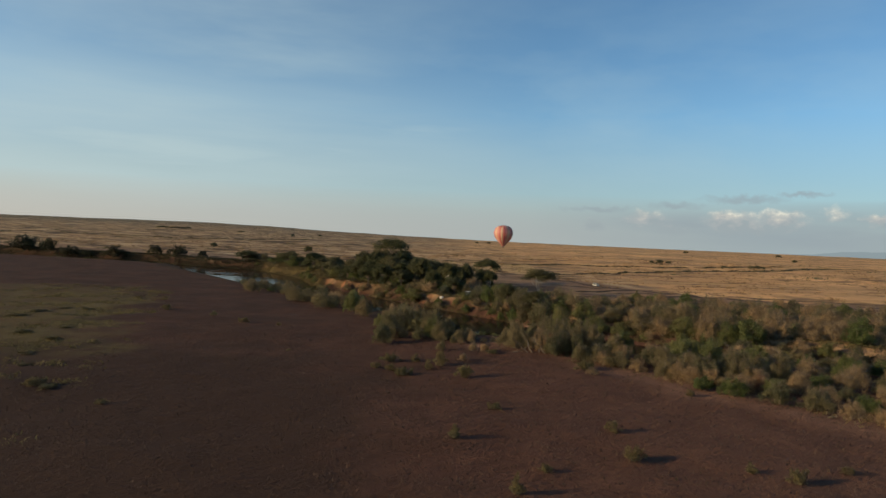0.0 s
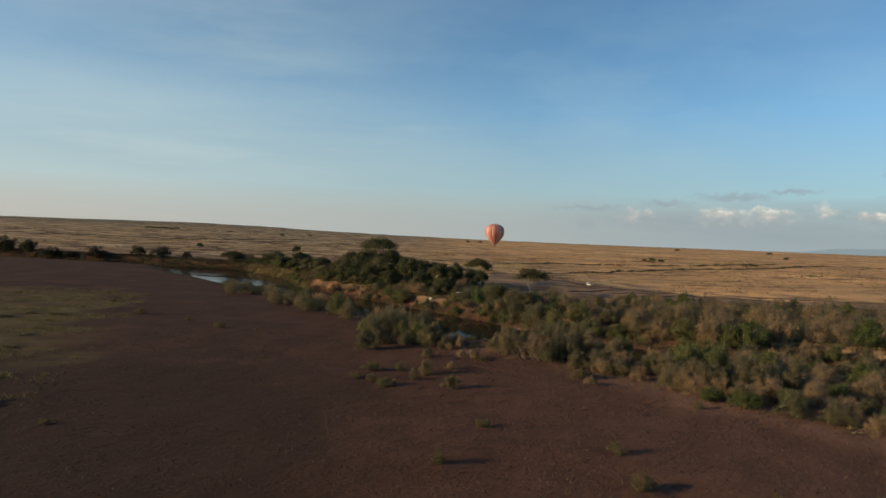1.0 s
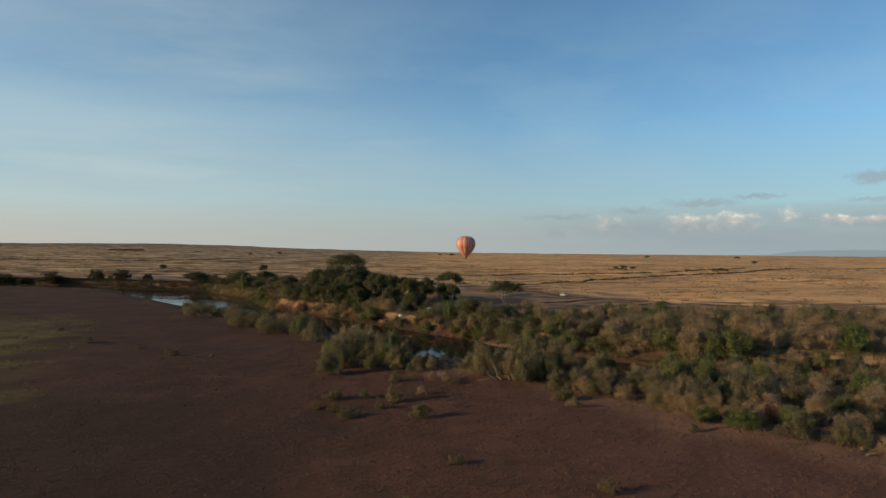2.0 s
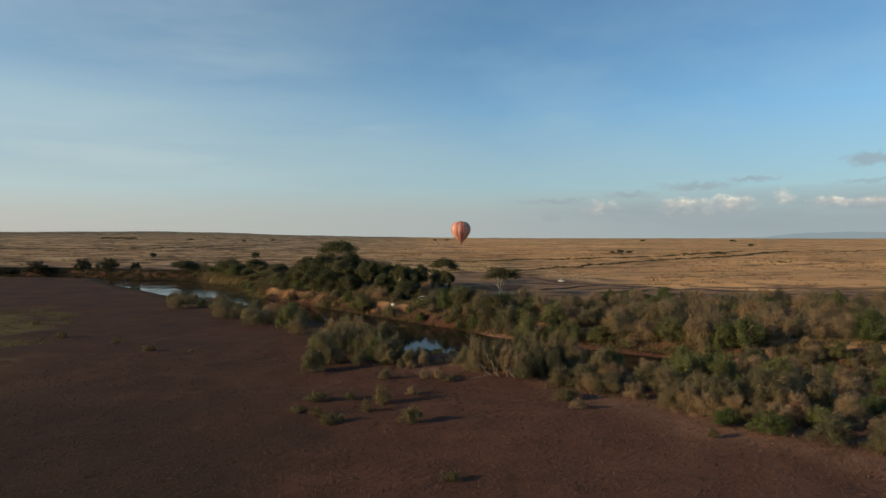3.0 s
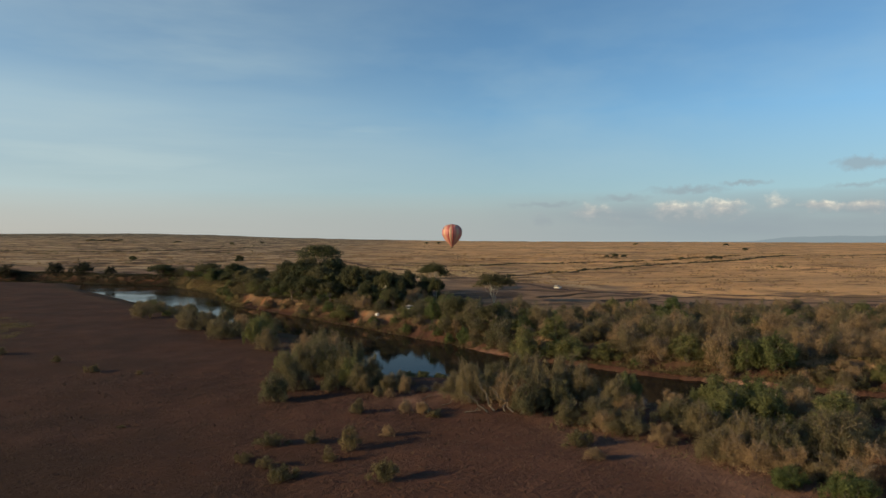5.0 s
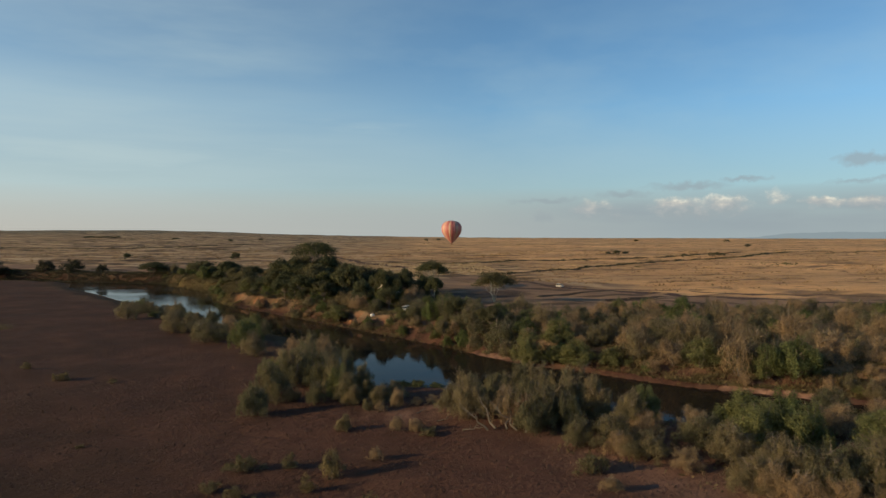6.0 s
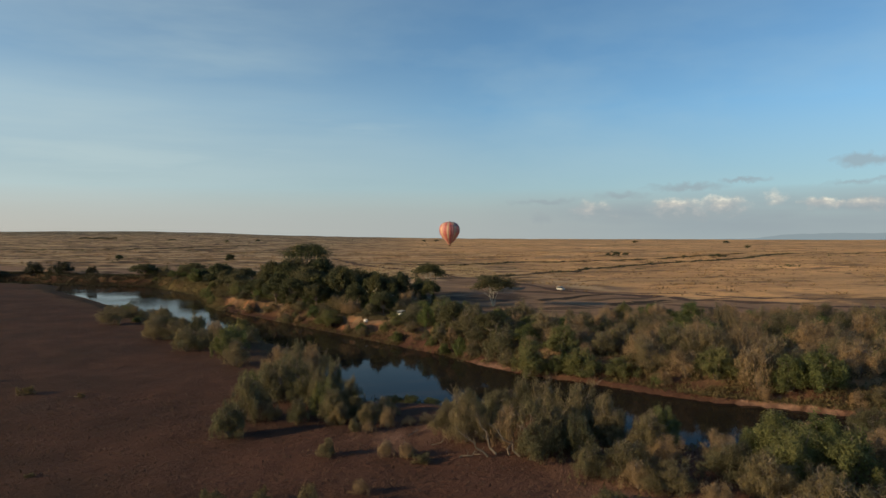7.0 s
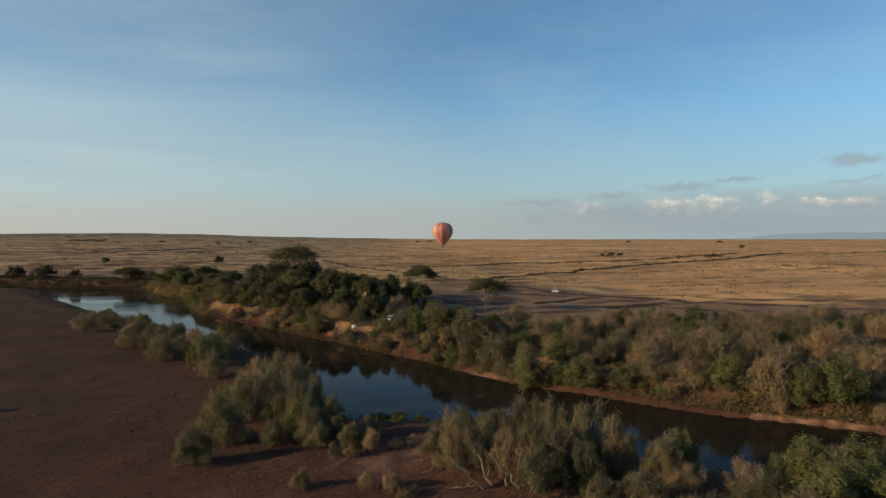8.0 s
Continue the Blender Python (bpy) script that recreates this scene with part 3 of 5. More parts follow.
# ---- sky backdrop with clouds, and the distant range ----
def build_clouds():
    m = bpy.data.materials.new("thin_clouds")
    m.use_nodes = True
    nt = m.node_tree
    nt.nodes.remove(nt.nodes["Principled BSDF"])
    uv = nt.nodes.new("ShaderNodeUVMap")
    uv.uv_map = "degrees"
    sep = nt.nodes.new("ShaderNodeSeparateXYZ")
    nt.links.new(uv.outputs[0], sep.inputs[0])
    az, el = sep.outputs["X"], sep.outputs["Y"]

    def hump(value, centre, half):
        d = maths(nt, 'DIVIDE', maths(nt, 'SUBTRACT', value, centre), half)
        return maths(nt, 'SUBTRACT', 1.0, maths(nt, 'MULTIPLY', d, d), True)

    # heaped clouds in a low bank, each a soft mound: azimuth, elevation, half width, half height, weight
    warp = node(nt, "ShaderNodeTexNoise", Scale=0.9, Detail=4.0, Roughness=0.6)
    nt.links.new(uv.outputs[0], warp.inputs["Vector"])

    def vector_maths(op, a, b):
        n = nt.nodes.new("ShaderNodeVectorMath")
        n.operation = op
        for sock, v in zip(n.inputs, (a, b)):
            if hasattr(v, "is_output"):
                nt.links.new(v, sock)
            else:
                sock.default_value = v
        return n.outputs["Value"] if op == 'LENGTH' else n.outputs[0]

    loose = vector_maths('ADD', uv.outputs[0], vector_maths('MULTIPLY', vector_maths('SUBTRACT', warp.outputs["Color"], (0.5, 0.5, 0.5)), (2.2, 1.3, 0)))

    def mounds(rows):
        best = None
        for az0, el0, wide, tall, weight in rows:
            d = vector_maths('LENGTH', vector_maths('MULTIPLY', vector_maths('SUBTRACT', loose, (az0, el0, 0)), (1 / wide, 1 / tall, 0)), (0, 0, 0))
            v = maths(nt, 'MULTIPLY', maths(nt, 'SUBTRACT', 1.0, d, True), weight)
            best = v if best is None else maths(nt, 'MAXIMUM', best, v)
        return best

    heap = mounds([(22.4, 2.03, 2.6, 1.15, 1.0), (23.5, 1.63, 3.2, 0.8, 0.85), (25.8, 2.13, 2.2, 1.1, 0.9), (12.2, 1.43, 0.9, 0.75, 0.62), (16.3, 1.88, 2.4, 1.0, 0.62),
                   (17.9, 1.33, 2.0, 0.7, 0.5), (29.2, 2.83, 0.9, 0.8, 0.38), (32.2, 2.33, 1.4, 0.6, 0.8), (33.4, 2.28, 0.9, 0.45, 0.7), (35.2, 2.13, 1.8, 0.65, 0.9), (39.5, 2.28, 2.4, 0.9, 0.9)])
    grain = noise_tex(nt, stretched(nt, uv.outputs[0], 0.8, 1.2), 1.15, 4, 0.52)
    a_heap = ramp(nt, maths(nt, 'ADD', heap, maths(nt, 'MULTIPLY', maths(nt, 'SUBTRACT', grain, 0.5), 0.45)), [(0.0, grey(0)), (0.62, grey(0.88))])
    a_heap = maths(nt, 'MULTIPLY', a_heap, ramp(nt, heap, [(0.0, grey(0)), (0.22, grey(1))]))
    bank = noise_tex(nt, stretched(nt, uv.outputs[0], 0.12, 0.8), 0.5, 4, 0.55)
    a_bank = maths(nt, 'MULTIPLY', ramp(nt, bank, [(0.34, grey(0.12)), (0.62, grey(0.95))]), maths(nt, 'MULTIPLY', hump(el, 1.7, 2.0), hump(az, 33, 26)))
    lift = maths(nt, 'ADD', grain, maths(nt, 'MULTIPLY', maths(nt, 'SUBTRACT', el, 1.90), 0.30))
    c_heap = ramp(nt, lift, [(0.40, (0.36, 0.385, 0.43)), (0.62, (0.47, 0.455, 0.48)), (0.74, (0.62, 0.56, 0.54)), (0.88, (1.0, 0.86, 0.75))])
    # long thin veils
    veil = noise_tex(nt, stretched(nt, uv.outputs[0], 0.035, 0.26, 1, 0.12), 1.0, 4, 0.5)
    spread = maths(nt, 'MULTIPLY', hump(el, 5.0, 8.5), hump(az, -26, 36))
    a_veil = maths(nt, 'MULTIPLY', ramp(nt, veil, [(0.30, grey(0.22)), (0.75, grey(0.76))]), spread)
    streak = noise_tex(nt, stretched(nt, uv.outputs[0], 0.10, 0.5, 1, 0.75), 0.8, 4, 0.5)
    a_str = maths(nt, 'MULTIPLY', ramp(nt, streak, [(0.36, grey(0.05)), (0.76, grey(0.34))]), maths(nt, 'MULTIPLY', hump(el, 14, 9), hump(az, -18, 18)))
    mist = noise_tex(nt, stretched(nt, uv.outputs[0], 0.05, 0.14, 1, 0.35), 1.0, 5, 0.55)
    a_mist = maths(nt, 'MULTIPLY', ramp(nt, mist, [(0.42, grey(0)), (0.72, grey(0.30))]), hump(el, 9.0, 12.0))
    a_thin = maths(nt, 'MAXIMUM', maths(nt, 'MAXIMUM', a_veil, a_str), a_mist)
    wool = noise_tex(nt, stretched(nt, uv.outputs[0], 0.09, 0.7, 1, 0.05), 0.6, 4, 0.5)
    a_band = maths(nt, 'MULTIPLY', ramp(nt, wool, [(0.35, grey(0.15)), (0.62, grey(0.62))]), maths(nt, 'MULTIPLY', hump(el, 5.4, 3.0), hump(az, -24, 20)))
    a_puff = maths(nt, 'MULTIPLY', ramp(nt, wool, [(0.42, grey(0)), (0.64, grey(0.5))]), maths(nt, 'MULTIPLY', hump(el, 7.0, 3.4), hump(az, -6, 13)))
    a_thin = maths(nt, 'MAXIMUM', a_thin, maths(nt, 'MAXIMUM', a_band, a_puff))
    a_thin = maths(nt, 'ADD', a_thin, maths(nt, 'MULTIPLY', maths(nt, 'MULTIPLY', hump(el, 17, 17), hump(az, -34, 42)), 0.20), True)
    # haze towards the horizon, warm on the sun's side
    a_haze = maths(nt, 'MAXIMUM', maths(nt, 'MULTIPLY', hump(el, 0.0, 10.0), 0.62), maths(nt, 'MULTIPLY', hump(el, 0.0, 4.5), 0.88))
    tone = nt.nodes.new("ShaderNodeMapRange")
    tone.inputs["From Min"].default_value, tone.inputs["From Max"].default_value = -35, 25
    nt.links.new(az, tone.inputs["Value"])
    em0 = node(nt, "ShaderNodeEmission", Strength=0.92)
    nt.links.new(mix(nt, tone.outputs[0], (0.45, 0.428, 0.440), (0.318, 0.388, 0.465)), em0.inputs["Color"])
    m0 = nt.nodes.new("ShaderNodeMixShader")
    nt.links.new(a_haze, m0.inputs[0])
    nt.links.new(em0.outputs[0], m0.inputs[2])
    em1 = node(nt, "ShaderNodeEmission", Strength=0.92)
    nt.links.new(mix(nt, tone.outputs[0], (0.545, 0.615, 0.66), (0.465, 0.575, 0.655)), em1.inputs["Color"])
    em2 = node(nt, "ShaderNodeEmission", Strength=0.92)
    nt.links.new(c_heap, em2.inputs["Color"])
    clear = nt.nodes.new("ShaderNodeBsdfTransparent")
    m1, m2 = nt.nodes.new("ShaderNodeMixShader"), nt.nodes.new("ShaderNodeMixShader")
    nt.links.new(a_thin, m1.inputs[0])
    nt.links.new(clear.outputs[0], m0.inputs[1])
    nt.links.new(m0.outputs[0], m1.inputs[1])
    nt.links.new(em1.outputs[0], m1.inputs[2])
    nt.links.new(a_heap, m2.inputs[0])
    wisp = mounds([(35.0, 5.25, 2.6, 0.7, 1.0), (27.3, 4.1, 2.4, 0.35, 0.85), (23.3, 3.7, 4.2, 0.45, 0.85), (12.4, 2.75, 4.6, 0.42, 0.8), (18.4, 3.1, 3.0, 0.5, 0.75), (34.7, 3.8, 3.4, 0.35, 0.7), (40, 4.6, 3.0, 0.5, 0.8)])
    a_wisp = ramp(nt, maths(nt, 'ADD', wisp, maths(nt, 'MULTIPLY', maths(nt, 'SUBTRACT', grain, 0.5), 0.5)), [(0.10, grey(0)), (0.65, grey(0.62))])
    a_wisp = maths(nt, 'MULTIPLY', a_wisp, ramp(nt, wisp, [(0.0, grey(0)), (0.22, grey(1))]))
    a_bank = maths(nt, 'MAXIMUM', a_bank, a_wisp)
    em3 = node(nt, "ShaderNodeEmission", Strength=0.92)
    em3.inputs["Color"].default_value = (0.325, 0.355, 0.415, 1)
    m3 = nt.nodes.new("ShaderNodeMixShader")
    nt.links.new(a_bank, m3.inputs[0])
    em4 = node(nt, "ShaderNodeEmission", Strength=0.92)
    nt.links.new(mix(nt, tone.outputs[0], (0.56, 0.495, 0.465), (0.375, 0.405, 0.445)), em4.inputs["Color"])
    m4 = nt.nodes.new("ShaderNodeMixShader")
    nt.links.new(maths(nt, 'MULTIPLY', hump(el, -0.4, 4.2), 0.85), m4.inputs[0])
    nt.links.new(m1.outputs[0], m4.inputs[1])
    nt.links.new(em4.outputs[0], m4.inputs[2])
    nt.links.new(m4.outputs[0], m3.inputs[1])
    nt.links.new(em3.outputs[0], m3.inputs[2])
    nt.links.new(m3.outputs[0], m2.inputs[1])
    nt.links.new(em2.outputs[0], m2.inputs[2])
    nt.links.new(m2.outputs[0], nt.nodes["Material Output"].inputs["Surface"])
    R, cols, rows = 4650, 48, 24
    verts, faces, uvs = [], [], []
    for j in range(rows + 1):
        el_ = -2 + 42 * j / rows
        for i in range(cols + 1):
            az_ = -66 + 132 * i / cols
            verts.append((R * math.sin(radians(az_)), R * math.cos(radians(az_)), 28 + R * math.tan(radians(el_))))
            uvs.append((az_, el_))
    for j in range(rows):
        for i in range(cols):
            k = j * (cols + 1) + i
            faces.append((k, k + 1, k + cols + 2, k + cols + 1))
    ob = mesh_object("backdrop_sky", verts, faces, m)
    layer = ob.data.uv_layers.new(name="degrees")
    for lp in ob.data.loops:
        layer.data[lp.index].uv = uvs[lp.vertex_index]
    tagged(ob, "thin veils and a low bank of heaped clouds", "sky", kind="structure")


build_clouds()


def build_range():
    """Distant hills low on the horizon, aerial haze put into a glowing blue colour."""
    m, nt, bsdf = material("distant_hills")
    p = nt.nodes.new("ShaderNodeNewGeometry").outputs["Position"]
    # haze painted as an even blue-grey glow; the hills take no sunlight
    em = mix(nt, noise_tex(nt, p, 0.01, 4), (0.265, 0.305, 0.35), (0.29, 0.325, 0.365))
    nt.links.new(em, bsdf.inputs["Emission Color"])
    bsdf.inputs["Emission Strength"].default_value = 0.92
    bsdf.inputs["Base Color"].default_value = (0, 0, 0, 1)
    bsdf.inputs["Specular IOR Level"].default_value = 0
    verts, faces = [], []
    n = 90
    for i in range(n + 1):
        az = 25 + 33 * i / n
        top = -14 + 34 * float(smooth(26, 32, az)) + 6 * float(smooth(33, 40, az)) + 2.0 * math.sin(az * 1.7 + 1) + 1.2 * math.sin(az * 5.1)
        for R, z in ((4480, -60), (4560, top + 20), (4620, -60)):
            verts.append((R * math.sin(radians(az)), R * math.cos(radians(az)), z))
    for i in range(n):
        for k in range(2):
            a = i * 3 + k
            faces.append((a, a + 3, a + 4, a + 1))
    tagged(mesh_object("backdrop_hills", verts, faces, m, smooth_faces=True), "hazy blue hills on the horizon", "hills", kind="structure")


build_range()

# ---- plants ----
COUNT = {}
TAKEN = []


def settle(variants, x, y, wide, tall, turn=None, sink=0.02):
    """Puts the next of the variants down on the ground: the first use of each moves it, later ones copy it."""
    key = variants[0].name
    used = COUNT.get(key, 0)
    COUNT[key] = used + 1
    if turn is None:
        turn = (used * 137.5) % 360
    m = pose(x, y, ground_z(x, y) - sink * tall, 0, 0, turn) @ Matrix.Diagonal((wide, wide, tall, 1))
    ob = variants[used % len(variants)]
    if used < len(variants):
        ob.matrix_basis = m
        return ob
    return copy_thing(ob, m @ Matrix.Diagonal((1 / ob.scale.x, 1 / ob.scale.y, 1 / ob.scale.z, 1)))


def shrub_set(name, seed, mat, near_leaves, far_leaves, near_size, far_size, slim, label, **shape):
    """Two sets of one kind: finely leaved ones for the near bank and lighter ones for farther off."""
    return tuple([tagged(shrub(name, seed + i + off, mat, n, size, slim, **shape), label, "shrub", "riverside shrubs") for i in range(4)]
                 for off, n, size in ((0, near_leaves, near_size), (5, far_leaves, far_size)))


OLIVE = shrub_set("olive_shrub", 10, M_OLIVE, 13000, 6500, 0.056, 0.066, 0.12, "grey-green feathery riverside shrub", upright=0.22, loose=0.4, bare=0.08, fan=1.0)
GREEN = shrub_set("green_shrub", 30, M_GREEN, 13000, 10000, 0.031, 0.033, 0.48, "leafy green rounded riverside shrub", upright=0.2, loose=0.15)
DRY = shrub_set("dry_shrub", 50, M_DRY, 9500, 5200, 0.056, 0.068, 0.10, "half-bare brown dry riverside shrub", stems=8, upright=0.25, bare=0.3, loose=0.45, fan=1.0)


def grow(kind, x, y, wide, tall):
    settle(kind[0] if y < 212 - 0.25 * x else kind[1], x, y, wide, tall)


RUST = [tagged(shrub("rust_shrub", 90, M_RUST, 2600, 0.074, 0.12, stems=9, upright=0.2, bare=0.45, loose=0.5, fan=1.0), "rust-brown withered shrub with bare grey twigs", "shrub", "riverside shrubs")]
FIELD = [tagged(shrub("field_bush", 70 + i, M_FIELD, 1800, 0.095, 0.18, stems=5, clumps=9, upright=0.3, loose=0.4, fan=1.0),
                "small pale olive bush on burnt ground", "bush", "bushes on the flat") for i in range(4)]
TREES = [tagged(tree("riverside_tree", 100 + i, 1.0, 1.0, 0.030, 0.32, M_DARK, 11000, 0.034, M_BARK, flat=0.75, limbs=9, clumps=34),
                "tall dark green riverside tree", "tree", "riverside trees") for i in range(3)]
ACACIA = [tagged(tree("acacia_tree", 120 + i, 1.0, 1.0, 0.015, 0.36, M_ACACIA, 5200, 0.034, M_PALE, flat=0.5, limbs=8, clumps=26, squash=0.8),
                 "flat-topped acacia with pale forked trunk", "tree", "acacias") for i in range(2)]
UMBRELLA = [tagged(tree("acacia_tree", 140, 1.0, 1.0, 0.017, 0.62, M_ACACIA, 4600, 0.026, M_BARK, flat=0.25, limbs=12, clumps=34, squash=0.5),
                   "tall airy acacia with spreading flat crown above dark trees", "tree", "acacias")]

FORKED = [tagged(tree("forked_acacia", 133, 1.0, 1.0, 0.014, 0.10, M_ACACIA, 6000, 0.030, M_PALE, flat=0.55, limbs=5, clumps=30, squash=0.9),
                 "low-forked acacia with pale limbs and a broad flat crown", "tree", "acacias")]
SLENDER = [tagged(tree("slender_tree", 150 + i, 1.0, 1.0, 0.022, 0.62, M_ACACIA, 2600, 0.060, M_PALE, flat=0.55, limbs=7, clumps=16),
                  "slim pale-trunked tree above the riverside bushes", "tree", "riverside trees") for i in range(2)]
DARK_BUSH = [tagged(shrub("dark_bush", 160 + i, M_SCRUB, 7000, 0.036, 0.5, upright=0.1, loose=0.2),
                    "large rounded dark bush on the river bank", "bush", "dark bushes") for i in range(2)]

# trees and shrubs that stand out: east, north, width, height
for x, y, w, h in ((-26, 376, 17, 17.5), (-37, 384, 16, 18.5), (-15, 384, 14, 14.5), (1, 378, 13, 12.5), (-91, 491, 17, 13), (-119, 533, 20, 12),
                   (-76, 487, 14, 11), (-62, 478, 15, 10), (-158, 560, 19, 9), (-47, 410, 15, 11), (-3, 362, 11, 10), (-52, 440, 14, 10.5), (20, 352, 11, 11), (5, 351, 12, 12), (-13, 362, 13, 13.5), (-8, 372, 13, 14),
                   (12, 366, 12, 12.5), (-31, 364, 12, 13), (-40, 376, 12, 12), (-55, 402, 11, 8.5), (-64, 420, 12, 8.5), (-70, 440, 13, 11), (-44, 393, 16, 18.5), (-24, 390, 17, 21.5), (-33, 389, 15, 21.5), (-80, 462, 13, 11), (-106, 512, 13, 9), (-21, 355, 10, 10), (-4, 338, 10, 9.5),
                   (6, 330, 9, 8), (27, 283, 9, 8.5), (36, 266, 9, 8)):
    TAKEN.append((x, y, w * 0.34))
    settle(TREES, x, y, w, h * (1.2 if -16 < x < 30 else 1.0))
for x, y, w, h in ((-286, 603, 26, 11), (-250, 601, 17, 8.5), (-331, 614, 22, 9.5), (-312, 610, 13, 6), (-228, 596, 21, 10), (-205, 590, 11, 6),
                   (-380, 628, 27, 15), (-355, 622, 18, 11)):
    settle(DARK_BUSH, x, y, w, h)
for x, y, w, h in ((-9, 357, 7, 17), (3, 345, 6.5, 14.5), (-1, 355, 6, 12.5), (24, 345, 7, 12), (-22, 366, 7, 14), (9, 344, 6, 11)):
    settle(SLENDER, x, y, w, h)
for x, y, w, h in ((28, 432, 17, 16), (-16, 425, 11, 15)):
    TAKEN.append((x, y, w * 0.3))
    settle(ACACIA, x, y, w, h)
TAKEN += [(47, 173, 7), (59, 172, 6), (47, 342, 11), (44, 330, 9), (45, 316, 8), (25, 418, 12), (12.6, 321.5, 6.0), (12.6, 312, 6.0), (5, 318, 7), (0.2, 316, 3.5), (0, 311, 4.5), (99, 431, 8)]
settle(UMBRELLA, -29.5, 398, 22, 26.8)
TAKEN.append((49.4, 353, 6))
settle(FORKED, 49.4, 353, 20, 13.8, 20)
STANDING = (
    (OLIVE, ((-15.0, 182.5, 6.3, 5.1), (-13.9, 192, 7.8, 6.8), (-11.7, 204, 9.0, 7.5), 
             (-6.4, 202.4, 7.4, 6.4), (-43.2, 274, 9, 5.1), (-50, 281, 8, 5), (-56, 290, 9, 5.2), (-98, 354, 8, 4.2), (-91, 347, 6, 3.6),
             (-71.5, 320, 8, 4.2), (5.5, 185, 4.6, 3.6), (17.2, 178, 5.8, 4.2), (19.4, 172.5, 6.8, 7.0), (27.2, 168.5, 6.8, 6.6),
             (30.3, 167.2, 7.1, 6.0), (33.0, 164.8, 5.6, 5.0), (24.4, 178.5, 6.3, 6.0), (-27, 240, 8, 5.5),
             (3.6, 190, 4.5, 3.4), (2.2, 194, 4.8, 5.6), (-1.4, 204, 5.2, 6.4), (-90, 329, 10.5, 5.8), (-62, 291, 8.5, 6.4), (-45, 266, 10.5, 6.6), (-13, 246, 7, 6.5), (-12, 226, 7.2, 6.8), (-9.5, 212, 7.4, 7.0), (-15, 211, 6.6, 6.0), (8.1, 190, 4.6, 3.2), (0, 187.5, 5.4, 5.0),
             (34.5, 171, 8.0, 7.8), (38, 168, 6.8, 6.8), (42, 164.5, 6.8, 5.4), (31, 176, 6.6, 7.0),  (-3.2, 199, 6.2, 6.8), (27.6, 178, 6.5, 7.2), (21.6, 187.5, 4.6, 4.2))),
    (OLIVE, ((36.8, 157.4, 8.1, 4.1), (40.0, 152, 7.3, 3.6), (49.0, 147.6, 8.2, 5.2), (51.4, 141.4, 7.0, 5.1), (53.1, 135.8, 7.5, 5.1),
             (59.5, 135, 10.3, 6.8), (66.7, 134.6, 8.0, 6.4), (58.0, 137.8, 7.0, 5.5), (48.0, 154.7, 7.6, 4.3), (37.7, 256, 12, 9.5),
             (31.4, 274.7, 11.7, 8), (63.9, 273, 10.4, 6.5), (50.4, 262, 11.2, 8.5), (66.3, 229, 12, 7.5), (60.3, 242.7, 8.2, 5.7),
             (77, 231, 10.5, 6.4), (25, 291.5, 9.3, 7.6), (85, 213, 10.9, 6.8))),
    (GREEN, ((-33, 256, 8.5, 7.6), (-2.0, 192.5, 6.8, 5.6), (-32.8, 264.7, 9.1, 6.5), (45.0, 165.7, 4.6, 5.9), (53.9, 160.4, 5.5, 3.7), (56.2, 158.4, 8.4, 6.6), (61.6, 158, 8.2, 5.8),
             (54.0, 152, 8.6, 6.6), (59.4, 150.6, 8.7, 6.5), (68.6, 149, 7.9, 6.0), (53.2, 143.4, 5.3, 3.4))),
    (GREEN, ((41.6, 239, 10, 9.5), (52.6, 233.5, 12.0, 6.8), (27.8, 266, 6.2, 5.6), (47.3, 236.8, 5.8, 4.4), (60.4, 229.5, 10.0, 4.6),
             (77, 218.5, 11.6, 7.5), (92, 206.5, 14, 8), (87, 208.5, 8.3, 7), (-12.8, 326, 11.8, 5.6), (-1.0, 309, 5, 3.0),
             (9, 333, 8, 5.0), (9.5, 317.5, 5, 2.1), (14, 317.5, 5.5, 2.2), (20, 325, 9, 5.4), (20.0, 294, 8.6, 6.6), (-20, 338, 7, 4.5))),
    (DRY, ((-9, 235, 7.2, 7.2), (-8.5, 222, 6.4, 6.2), (25.0, 169.5, 5.8, 5.6), (8.3, 182, 2.4, 3.3), (49.2, 159.4, 5.3, 4.1), (5.7, 180.3, 2.4, 1.8), (10.9, 167.3, 2.4, 2.1),
           (47.6, 136.8, 4.9, 3.9), (52.7, 132.5, 4.9, 3.4), (31.7, 141, 3.2, 1.7), (56.5, 127, 5.5, 3.5), (72, 222, 11.0, 6.2),
           (82.5, 212, 11.3, 9.5), (92, 237, 9.9, 7.2), (101.5, 209, 12.6, 8.5), (106.4, 234, 13.1, 8))))
for kind, rows in STANDING:
    for x, y, w, h in rows:
        if x < 5 and y < 250:
            w, h = w * 0.98, h * 1.04
        TAKEN.append((x, y, w * 0.42))
        grow(kind, x, y, w, h)

for x, y, w, h in ((9.5, 201, 4.2, 1.5), (12.5, 200.5, 4.4, 1.7), (16, 200, 3.8, 1.4), (19.5, 199, 4.0, 1.6)):
    grow(GREEN, x, y, w, h)
for x, y, w, h in ((27.0, 167.0, 6.4, 5.2), (60.5, 128.5, 5.0, 3.6)):
    settle(RUST, x, y, w, h)


